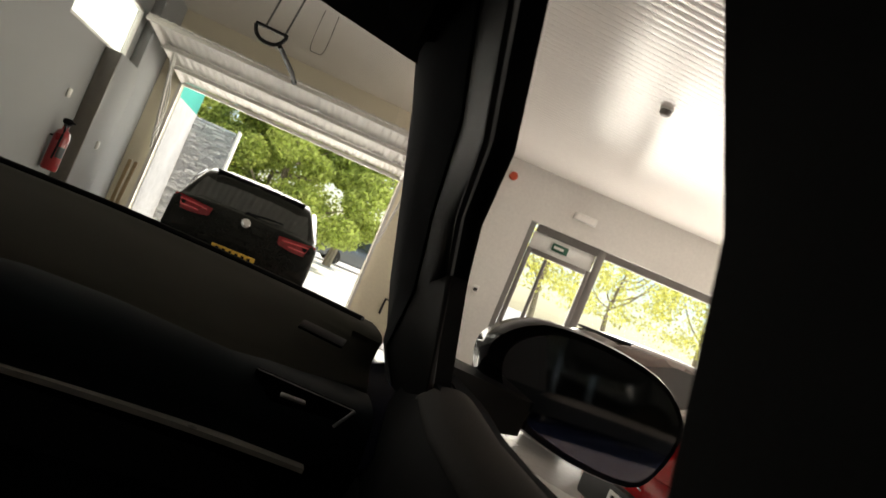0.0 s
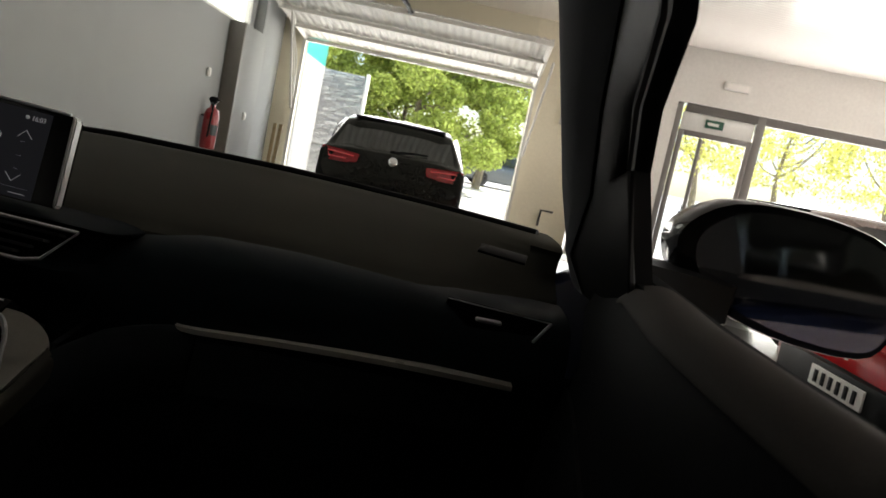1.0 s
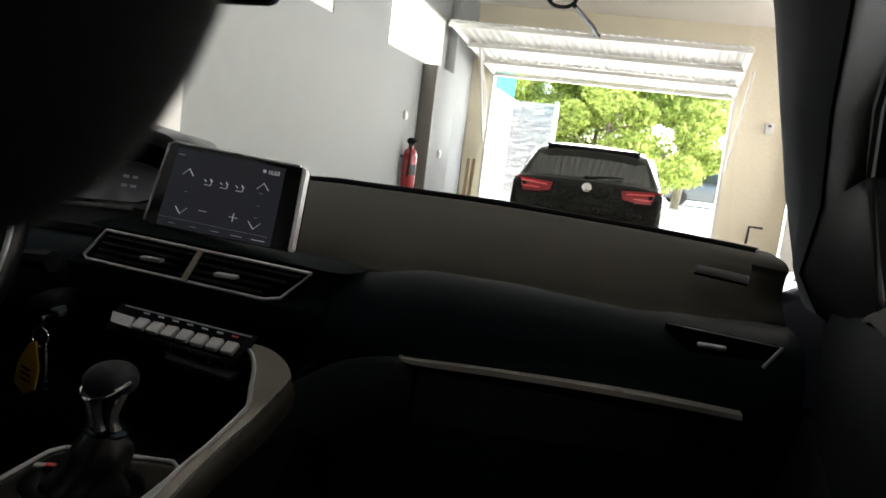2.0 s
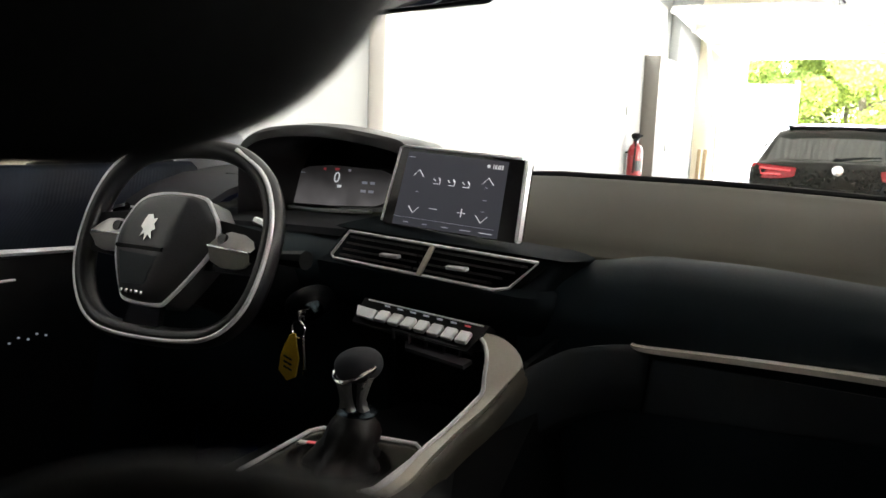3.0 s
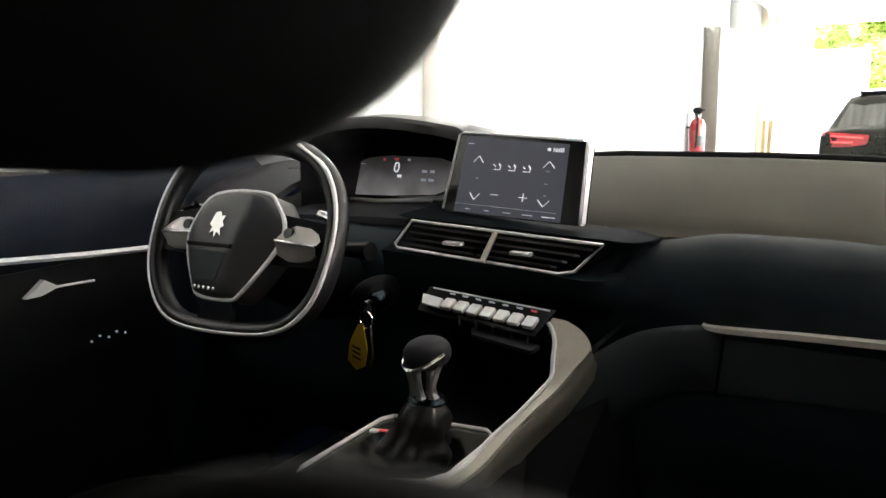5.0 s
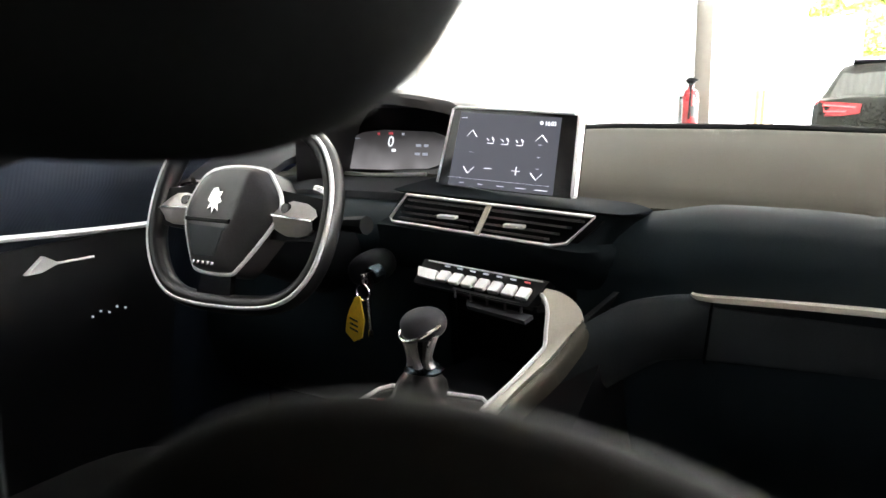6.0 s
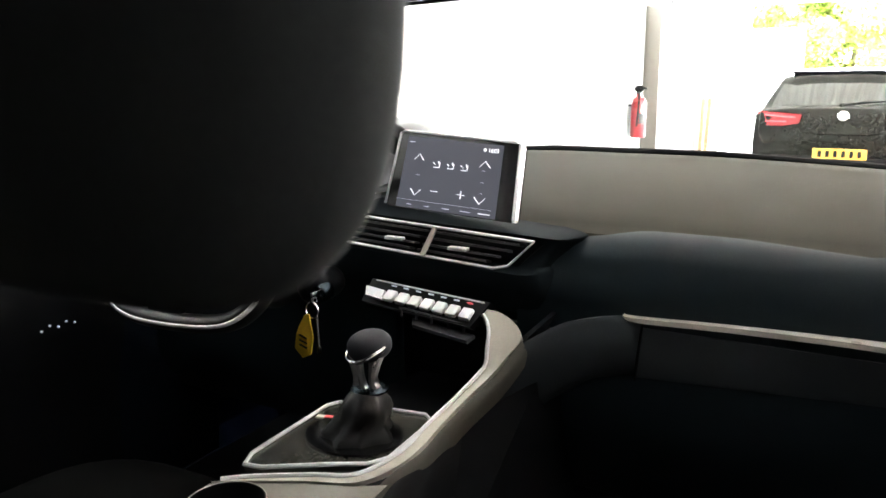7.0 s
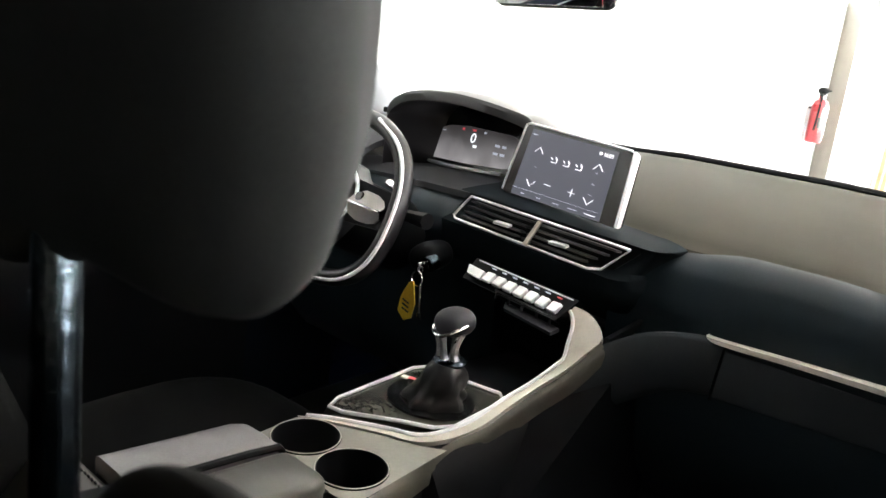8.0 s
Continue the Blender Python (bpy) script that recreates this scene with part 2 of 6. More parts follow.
M_WHITEPL = mat("white_plastic", (0.75, 0.74, 0.70), 0.4, 0, 60, 0.04, 4, 0.0)
M_REDPL = mat("orange_red_plastic", (0.5, 0.07, 0.03), 0.4, 0, 60, 0.04, 4, 0.0)
M_DARKMETAL = mat("dark_steel", (0.05, 0.05, 0.05), 0.5, 0.6, 60, 0.15, 4, 0.1)
M_WOOD = mat("weathered_timber", (0.42, 0.30, 0.16), 0.75, 0, 30, 0.25, 5, 0.4)
M_GREENSIGN = mat("dark_green_sign", (0.02, 0.10, 0.06), 0.4, 0, 60, 0.05, 4, 0.0)
M_CYAN = mat("turquoise_banner", (0.02, 0.45, 0.55), 0.6, 0, 30, 0.05, 4, 0.05)


def leaf_material(name, colour):
    m = bpy.data.materials.new(name)
    m.use_nodes = True
    n, l = m.node_tree.nodes, m.node_tree.links
    n.remove(n["Principled BSDF"])
    geo, ramp = n.new("ShaderNodeNewGeometry"), n.new("ShaderNodeMapRange")
    ramp.inputs["To Min"].default_value, ramp.inputs["To Max"].default_value = 0.55, 1.45
    sc = n.new("ShaderNodeVectorMath"); sc.operation = "SCALE"
    sc.inputs[0].default_value = colour
    l.new(geo.outputs["Random Per Island"], ramp.inputs["Value"]); l.new(ramp.outputs[0], sc.inputs["Scale"])
    d, t, x = n.new("ShaderNodeBsdfDiffuse"), n.new("ShaderNodeBsdfTranslucent"), n.new("ShaderNodeMixShader")
    x.inputs["Fac"].default_value = 0.5
    l.new(sc.outputs[0], d.inputs["Color"]); l.new(sc.outputs[0], t.inputs["Color"])
    l.new(d.outputs[0], x.inputs[1]); l.new(t.outputs[0], x.inputs[2])
    l.new(x.outputs[0], n["Material Output"].inputs["Surface"])
    return m


M_LEAF = leaf_material("sunlit_leaves", (0.39, 0.46, 0.13))
M_LEAF2 = leaf_material("yellow_green_leaves", (0.74, 0.72, 0.20))


# ---- mesh helpers ----
def part(name, bm, material, parent=None, label="", smooth=40):
    """Links a bmesh as one mesh object under a thing or a part."""
    me = bpy.data.meshes.new(name)
    bmesh.ops.recalc_face_normals(bm, faces=bm.faces[:])
    bm.to_mesh(me)
    bm.free()
    me.materials.append(material)
    if smooth:
        me.shade_smooth()
        me.set_sharp_from_angle(angle=radians(smooth))
    ob = new(name, me)
    if parent is not None:
        ob.parent = parent
    if label:
        tagged(ob, label)
    return ob


def thing(name, label, category, at=None, group="", kind=""):
    ob = new(name)
    if at is not None:
        ob.matrix_world = at
    return tagged(ob, label, category, group, kind)


def B():
    return bmesh.new()


def box(bm, c, s, bev=0.0, m=None, seg=2):
    r = bmesh.ops.create_cube(bm, size=1.0, matrix=Matrix.Translation(c) @ (m or Matrix()) @ Matrix.Diagonal((*s, 1)))
    if bev:
        es = list({e for v in r["verts"] for e in v.link_edges})
        bmesh.ops.bevel(bm, geom=es, offset=min(bev, min(s) * 0.49), segments=seg, affect="EDGES", profile=0.5)
    return bm


def loft(bm, rows, closed=False, cap=False):
    """Skins rows of points; closed: each row is a ring."""
    vs = [[bm.verts.new(p) for p in row] for row in rows]
    n = len(vs[0])
    for a, b in zip(vs, vs[1:]):
        for i in range(n if closed else n - 1):
            j = (i + 1) % n
            bm.faces.new((a[i], a[j], b[j], b[i]))
    if cap and closed:
        bm.faces.new(vs[0]); bm.faces.new(vs[-1])
    return bm


def spline(pts, n, closed=False):
    """A smooth line through points (Catmull-Rom), n steps a span."""
    P = [Vector(p) for p in pts]
    k = len(P)
    out = []
    for i in range(k if closed else k - 1):
        g = lambda j: P[j % k] if closed else P[min(max(j, 0), k - 1)]
        a, b, c, d = g(i - 1), g(i), g(i + 1), g(i + 2)
        for s in range(n):
            t = s / n
            out.append(0.5 * (2 * b + (c - a) * t + (2 * a - 5 * b + 4 * c - d) * t * t + (3 * b - a - 3 * c + d) * t ** 3))
    if not closed:
        out.append(P[-1])
    return out


def tube(bm, pts, r, seg=8, closed=False, flat=1.0, up=(0, 0, 1)):
    """A round (or flattened) bar along points; r may be a list."""
    P = [Vector(p) for p in pts]
    n, rings = len(P), []
    upv = Vector(up)
    for i, p in enumerate(P):
        a, b = (P[i - 1], P[(i + 1) % n]) if closed else (P[max(i - 1, 0)], P[min(i + 1, n - 1)])
        d = (b - a).normalized()
        s = d.cross(upv)
        s = s.normalized() if s.length > 1e-4 else d.orthogonal().normalized()
        w = s.cross(d).normalized()
        rad = r[i] if isinstance(r, (list, tuple)) else r
        rings.append([p + (s * math.cos(q) + w * math.sin(q) * flat) * rad for q in (2 * math.pi * k / seg for k in range(seg))])
    if closed:
        rings.append(rings[0])
    vs = [[bm.verts.new(q) for q in ring] for ring in (rings[:-1] if closed else rings)]
    if closed:
        vs.append(vs[0])
    for a, b in zip(vs, vs[1:]):
        for i in range(seg):
            j = (i + 1) % seg
            bm.faces.new((a[i], a[j], b[j], b[i]))
    if not closed:
        bm.faces.new(vs[0]); bm.faces.new(vs[-1])
    return bm


def slab(bm, poly, thick):
    """A flat plate from a polygon, given thickness along a vector."""
    t = Vector(thick)
    a = [bm.verts.new(Vector(p)) for p in poly]
    b = [bm.verts.new(Vector(p) + t) for p in poly]
    n = len(a)
    bm.faces.new(a); bm.faces.new(b[::-1])
    for i in range(n):
        bm.faces.new((a[i], a[(i + 1) % n], b[(i + 1) % n], b[i]))
    return bm


def lathe(bm, prof, m, seg=20):
    """Turns a profile of (radius, height) round the z axis of the pose m."""
    rows = [[m @ Vector((r * math.cos(a), r * math.sin(a), h)) for a in (2 * math.pi * k / seg for k in range(seg))] for r, h in prof]
    return loft(bm, rows, True, True)


def cushion(bm, c, half, power=2.6, m=None, nu=20, nv=14):
    """A plump rounded block (superellipsoid)."""
    f = lambda v: math.copysign(abs(v) ** (2 / power), v)
    rows = []
    for i in range(1, nv):
        p = -math.pi / 2 + math.pi * i / nv
        row = []
        for k in range(nu):
            q = 2 * math.pi * k / nu
            v = Vector((half[0] * f(math.cos(p)) * f(math.cos(q)), half[1] * f(math.cos(p)) * f(math.sin(q)), half[2] * f(math.sin(p))))
            row.append((m or Matrix()) @ v + Vector(c))
        rows.append(row)
    return loft(bm, rows, True, True)


def wall_with_holes(bm, u0, u1, z0, z1, holes, place, depth):
    """A wall in strips round its openings. place(u, z, d) gives the point; holes are (u0, u1, z0, z1)."""
    us = sorted({u0, u1, *(h[0] for h in holes), *(h[1] for h in holes)})
    zs = sorted({z0, z1, *(h[2] for h in holes), *(h[3] for h in holes)})
    def solid(a, b, c, d):
        return not any(h[0] <= a and b <= h[1] and h[2] <= c and d <= h[3] for h in holes)
    cells = {(i, j) for i in range(len(us) - 1) for j in range(len(zs) - 1) if solid(us[i], us[i + 1], zs[j], zs[j + 1])}
    cache = {}
    def v(i, j, k):
        if (i, j, k) not in cache:
            cache[i, j, k] = bm.verts.new(place(us[i], zs[j], depth * k))
        return cache[i, j, k]
    for i, j in cells:
        for k in (0, 1):
            bm.faces.new((v(i, j, k), v(i + 1, j, k), v(i + 1, j + 1, k), v(i, j + 1, k)))
        for di, dj, e in ((-1, 0, ((0, 0), (0, 1))), (1, 0, ((1, 0), (1, 1))), (0, -1, ((0, 0), (1, 0))), (0, 1, ((0, 1), (1, 1)))):
            if (i + di, j + dj) not in cells:
                (a, b), (c, d) = e
                bm.faces.new((v(i + a, j + b, 0), v(i + c, j + d, 0), v(i + c, j + d, 1), v(i + a, j + b, 1)))
    return bm


def words(name, text, size, m, material, parent=None):
    cu = bpy.data.curves.new(name, "FONT")
    cu.body, cu.size, cu.align_x, cu.align_y, cu.extrude = text, size, "CENTER", "CENTER", 0.0004
    cu.materials.append(material)
    ob = new(name, cu)
    ob.matrix_world = m
    if parent is not None:
        ob.parent = parent
    return ob


# ---- the setting ----
CEIL = 3.35
GATE_L, GATE_R, GATE_TOP, FRONT = -1.42, 1.98, 2.42, 10.6
FA = radians(-9.3)                      # the glazed front runs slightly askew
FX, FY = 2.9, 10.40


def facade(u, z, d):
    """A point of the glazed front: u metres along it, d metres outwards."""
    return Vector((FX + u * math.cos(FA) - d * math.sin(FA), FY + u * math.sin(FA) + d * math.cos(FA), z))


def fpose(u, z, d=0.0):
    return Matrix.Translation(facade(u, z, d)) @ Matrix.Rotation(FA, 4, "Z")


def build_setting():
    bm = B()
    for (x0, x1, y0, y1) in ((-400, 400, -400, 600),):
        slab(bm, [(x0, y0, -0.02), (x1, y0, -0.02), (x1, y1, -0.02), (x0, y1, -0.02)], (0, 0, -0.2))
    tagged(part("ground", bm, M_PAVE, smooth=0), "pale sun-bleached concrete ground outside the garage", "ground", kind="structure")
    bm = B()
    slab(bm, [(-2, -7, 0), (15, -7, 0), (15, 8.3, 0), (2.9, 10.5, 0), (2.9, 10.7, 0), (-2, 10.7, 0)], (0, 0, -0.1))
    tagged(part("floor", bm, M_FLOOR, smooth=0), "polished light grey showroom floor", "floor", kind="structure")
    bm = B()
    slab(bm, [(-2, -7, CEIL + 0.02), (15.2, -7, CEIL + 0.02), (15.2, 10.85, CEIL + 0.02), (-2, 10.85, CEIL + 0.02)], (0, 0, 0.25))
    rows = []
    for k in range(178):                      # narrow planks with a slight crown and open grooves
        y = -7 + 0.1 * k
        for f, h in ((0.0, 0.004), (0.03, 0.0), (0.5, -0.0016), (0.97, 0.0)):
            rows.append([(-2, y + 0.1 * f, CEIL + h), (15.2, y + 0.1 * f, CEIL + h)])
    loft(bm, rows)
    tagged(part("ceiling", bm, M_CEIL, smooth=0), "white glossy plank ceiling", "ceiling", kind="structure")
    # side wall with two high windows
    bm = B()
    wall_with_holes(bm, -7, 10.85, 0, CEIL, [(3.0, 4.8, 2.13, 2.8), (6.27, 8.55, 2.12, 2.75)], lambda u, z, d: Vector((-1.75 - d, u, z)), 0.25)
    tagged(part("wall_west", bm, M_WALL, smooth=0), "smooth grey painted wall with two high windows", "wall", kind="structure")
    bm = B()
    box(bm, (-1.70, 2.49, CEIL / 2), (0.10, 0.27, CEIL - 0.004), 0.008)
    tagged(part("trim", bm, M_WHITEWALL), "off-white upright pilaster on the grey wall", "pilaster", kind="structure")
    # thin dark skin: shade painted on the south face of the boxed pier
    bm = B()
    box(bm, (-1.661, 7.675, 1.055), (0.172, 0.05, 2.11), 0.006)
    tagged(part("column_west", bm, M_PIERSHADE), "dark skin for the shade on the south face of the pier", "column", kind="structure")
    bm = B()
    box(bm, (-1.66, 8.23, 1.055), (0.17, 1.054, 2.11), 0.006)
    tagged(part("wall_pier", bm, M_WALL), "pale grey boxed pier below the high window", "pier", kind="structure")
    bm = B()
    box(bm, (-1.69, 8.84, CEIL / 2), (0.115, 0.15, CEIL - 0.006), 0.008)
    tagged(part("wall_pier", bm, M_WALL), "pale grey upright pier beside the gateway", "pier", kind="structure")
    for k, (a, b, z0, z1) in enumerate(((3.0, 4.8, 2.13, 2.8), (6.27, 8.55, 2.12, 2.75))):
        win = tagged(new("window_%d" % (k + 1)), "bright high window in the grey wall", "window", kind="structure")
        bm = B()
        for c, s in (((-1.785, (a + b) / 2, z0 + 0.015), (0.06, b - a - 0.004, 0.03)), ((-1.785, (a + b) / 2, z1 - 0.015), (0.06, b - a - 0.004, 0.03)),
                     ((-1.785, a + 0.017, (z0 + z1) / 2), (0.06, 0.03, z1 - z0 - 0.062)), ((-1.785, b - 0.017, (z0 + z1) / 2), (0.06, 0.03, z1 - z0 - 0.062))):
            box(bm, c, s, 0.004)
        part("window_frame", bm, M_WHITEPL, win)
        bm = B()
        box(bm, (-1.785, (a + b) / 2, (z0 + z1) / 2), (0.008, b - a - 0.066, z1 - z0 - 0.066))
        p = part("pane", bm, M_PANE, win)
        p.visible_shadow = False
        bm = B()
        box(bm, (-1.83, (a + b) / 2, (z0 + z1) / 2), (0.006, b - a - 0.002, z1 - z0 - 0.002))
        tagged(part("backdrop", bm, M_SKYGLOW), "glaring white sky behind the high window", "sky", kind="structure")
    # front wall with the gateway
    bm = B()
    wall_with_holes(bm, -2.0, FX, 0, CEIL, [(GATE_L, GATE_R, 0, GATE_TOP)], lambda u, z, d: Vector((u, FRONT + d, z)), 0.25)
    tagged(part("wall_north", bm, M_CREAM, smooth=0), "cream plastered front wall round the gateway", "wall", kind="structure")
    # glazed front
    bm = B()
    wall_with_holes(bm, 0, 12.2, 0, CEIL, [(1.12, 11.6, 0.0, 2.58)], facade, 0.25)
    tagged(part("wall_glazed", bm, M_WHITEWALL, smooth=0), "off-white plastered wall above a glazed shopfront", "wall", kind="structure")
    # closing walls behind
    bm = B()
    slab(bm, [(-2, -7, 0), (15, -7, 0), (15, -7, CEIL), (-2, -7, CEIL)], (0, -0.2, 0))
    tagged(part("wall_south", bm, M_BEIGE, smooth=0), "plain beige plastered back wall", "wall", kind="structure")
    bm = B()
    box(bm, (-0.95, -6.93, CEIL / 2), (0.55, 0.13, CEIL - 0.006), 0.008)
    tagged(part("trim", bm, M_CREAM), "cream upright pilaster on the back wall", "pilaster", kind="structure")
    # unseen side wall; its long opening is added to hold the fill lamp
    bm = B()
    wall_with_holes(bm, -7, 8.6, 0, CEIL, [(-4.6, 4.6, 0.45, 2.75)], lambda u, z, d: Vector((15 + d, u, z)), 0.2)
    tagged(part("wall_east", bm, M_WHITEWALL, smooth=0), "plain off-white side wall with a long window", "wall", kind="structure")



def build_shopfront():
    win = tagged(new("window_3"), "grey aluminium shopfront glazing", "window", kind="structure")
    for u, w in ((1.17, 0.09), (2.33, 0.12), (4.62, 0.12), (7.0, 0.12), (9.3, 0.12), (11.5, 0.12)):
        bm = B()
        box(bm, (0, 0, 0), (w, 0.10, 2.57), 0.006)
        p = part("mullion", bm, M_FRAME, win)
        p.matrix_world = fpose(u, 1.288, 0.12)
    bm = B()
    box(bm, (0, 0, 0), (10.2, 0.09, 0.14), 0.006)
    p = part("head_rail", bm, M_FRAME, win); p.matrix_world = fpose(6.36, 2.53, 0.12)
    bm = B()
    box(bm, (0, 0, 0), (9.0, 0.08, 0.08), 0.006)
    p = part("bottom_rail", bm, M_FRAME, win); p.matrix_world = fpose(6.95, 0.042, 0.12)
    for a, b, z0, z1 in ((2.40, 4.55, 0.09, 2.48), (4.69, 6.93, 0.09, 2.48), (7.07, 9.23, 0.09, 2.48), (9.37, 11.43, 0.09, 2.48)):
        bm = B()
        box(bm, (0, 0, 0), (b - a, 0.01, z1 - z0))
        p = part("pane", bm, M_PANE, win); p.matrix_world = fpose((a + b) / 2, (z0 + z1) / 2, 0.12)
        p.visible_shadow = False
    bm = B(); box(bm, (0, 0, 0), (1.02, 0.02, 0.26), 0.004)
    p = part("transom_panel", bm, M_PLATE, win, "white panel over the entrance door"); p.matrix_world = fpose(1.745, 2.33, 0.12)
    door = tagged(new("door_1"), "glazed aluminium entrance door with a pull handle", "door", kind="structure")
    for u, z, s in ((1.26, 1.1, (0.07, 0.06, 2.2)), (2.23, 1.1, (0.07, 0.06, 2.2)), (1.745, 2.16, (0.89, 0.06, 0.08)), (1.745, 0.06, (0.89, 0.06, 0.1)), (1.56, 1.08, (0.05, 0.07, 2.06))):
        bm = B()
        box(bm, (0, 0, 0), s, 0.006)
        p = part("door_frame", bm, M_FRAME, door); p.matrix_world = fpose(u, z, 0.09)
    bm = B()
    box(bm, (0, 0, 0), (0.89, 0.01, 2.0))
    p = part("pane", bm, M_PANE, door); p.matrix_world = fpose(1.745, 1.11, 0.09); p.visible_shadow = False
    bm = B()
    box(bm, (0, 0, 0), (0.16, 0.05, 0.03), 0.008)
    tube(bm, [(-0.05, 0, -0.1), (-0.05, -0.05, -0.08), (-0.05, -0.05, 0.08), (-0.05, 0, 0.1)], 0.012)
    p = part("door_handle", bm, M_DARKMETAL, door); p.matrix_world = fpose(1.56, 1.02, 0.03)


def build_gate():
    g = thing("garage_gate", "raised up-and-over gate of ribbed pale steel sheet", "garage door")
    y0, z0, y1, z1 = 8.25, 2.70, 10.56, 2.40
    x0, x1, skew = -1.64, 1.80, 0.20
    d = Vector((skew, y1 - y0, z1 - z0)); n = d.cross(Vector((1, 0, 0))).normalized()
    if n.z > 0:
        n = -n
    # ribs run from front to back
    bm = B()
    ribs = 34
    prof = [(x0 + (x1 - x0) * i / (ribs * 4), (0, 0.012, 0.012, 0)[i % 4]) for i in range(ribs * 4 + 1)]
    loft(bm, [[Vector((x, y0, z0)) + d * t + n * h for x, h in prof] for t in (0, 0.5, 1)])
    r = bmesh.ops.extrude_face_region(bm, geom=bm.faces[:])
    bmesh.ops.translate(bm, verts=[v for v in r["geom"] if isinstance(v, bmesh.types.BMVert)], vec=-n * 0.02)
    part("ribbed_sheet", bm, M_GATE, g, smooth=0)
    for t in (0.0, 0.36, 0.70, 1.0):
        bm = B()
        c = Vector(((x0 + x1) / 2, y0, z0)) + d * t + n * 0.045
        box(bm, c, (x1 - x0, 0.07, 0.05), 0.006)
        part("cross_rail", bm, M_GATE, g)
    for x in (x0 + 0.03, x1 - 0.03):
        bm = B()
        tube(bm, [Vector((x, y0, z0)) + n * 0.03, Vector((x + skew, y1, z1)) + n * 0.03], 0.035, 4)
        part("side_rail", bm, M_GATE, g)
    # rivet heads along the inner edge
    bm = B()
    for k in range(34):
        x = x0 + 0.05 + (x1 - x0 - 0.1) * k / 33
        cushion(bm, Vector((x, y0 - 0.03, z0 + 0.0)), (0.011, 0.010, 0.011), 2, None, 6, 4)
    tagged(part("rivets", bm, M_WHITEPL, g), kind="stuff")
    for x in (x0 + skew + 0.02, x1 + skew - 0.02):
        bm = B()
        tube(bm, [(x, 9.2, 2.58), (x, 10.3, 1.35)], 0.018, 6)
        part("swing_arm", bm, M_GATE, g)
        bm = B()
        tube(bm, [(x, 10.5, 0.02), (x, 10.5, 2.4)], 0.03, 4)
        part("guide_rail", bm, M_GATE, g)
    for k in range(2):
        bm = B()
        tube(bm, spline([(x0 + 0.12 + 0.07 * k, 9.3 + 0.2 * k, 2.62), (x0 + 0.24, 9.9, 2.1 - 0.2 * k), (x0 + skew + 0.03, 10.3, 1.5)], 6), 0.009, 5)
        part("cable", bm, M_WHITEPL, g)
    op = thing("gate_opener", "dark gate drive hanging from the ceiling", "gate motor")
    bm = B()
    tube(bm, [(0.113, 8.2, 2.655), (0.06, 7.95, 2.70), (-0.122, 7.2, 2.785)], [0.022, 0.03, 0.026], 6)
    part("drive_arm", bm, M_BLACK, op)
    bm = B()
    box(bm, (0.10, 8.16, 2.66), (0.07, 0.08, 0.03), 0.008)
    part("arm_shoe", bm, M_BLACK, op)
    bm = B()
    box(bm, (-0.235, 7.0, 2.868), (0.34, 0.05, 0.03), 0.008)
    part("motor_plate", bm, M_BLACK, op)
    bm = B()
    tube(bm, spline([(-0.40, 7.0, 2.86), (-0.365, 7.0, 2.78), (-0.29, 7.02, 2.735), (-0.18, 7.06, 2.745), (-0.11, 7.03, 2.79), (-0.075, 7.0, 2.86)], 5), 0.020, 6, up=(0, 1, 0))
    part("motor_cradle", bm, M_BLACK, op)
    for x, y in ((-0.30, 6.98), (-0.10, 7.0)):
        bm = B()
        tube(bm, [(x, y, 2.87), (x + 0.05, y, CEIL)], 0.011, 5)
        part("hanger", bm, M_DARKMETAL, op)
    bm = B()
    tube(bm, spline([(0.3, 7.3, CEIL), (0.3, 7.3, 2.95), (0.22, 7.3, 2.90), (0.15, 7.3, 2.95), (0.15, 7.3, CEIL)], 4), 0.0045, 5)
    part("cable_loop", bm, M_DARKMETAL, op)


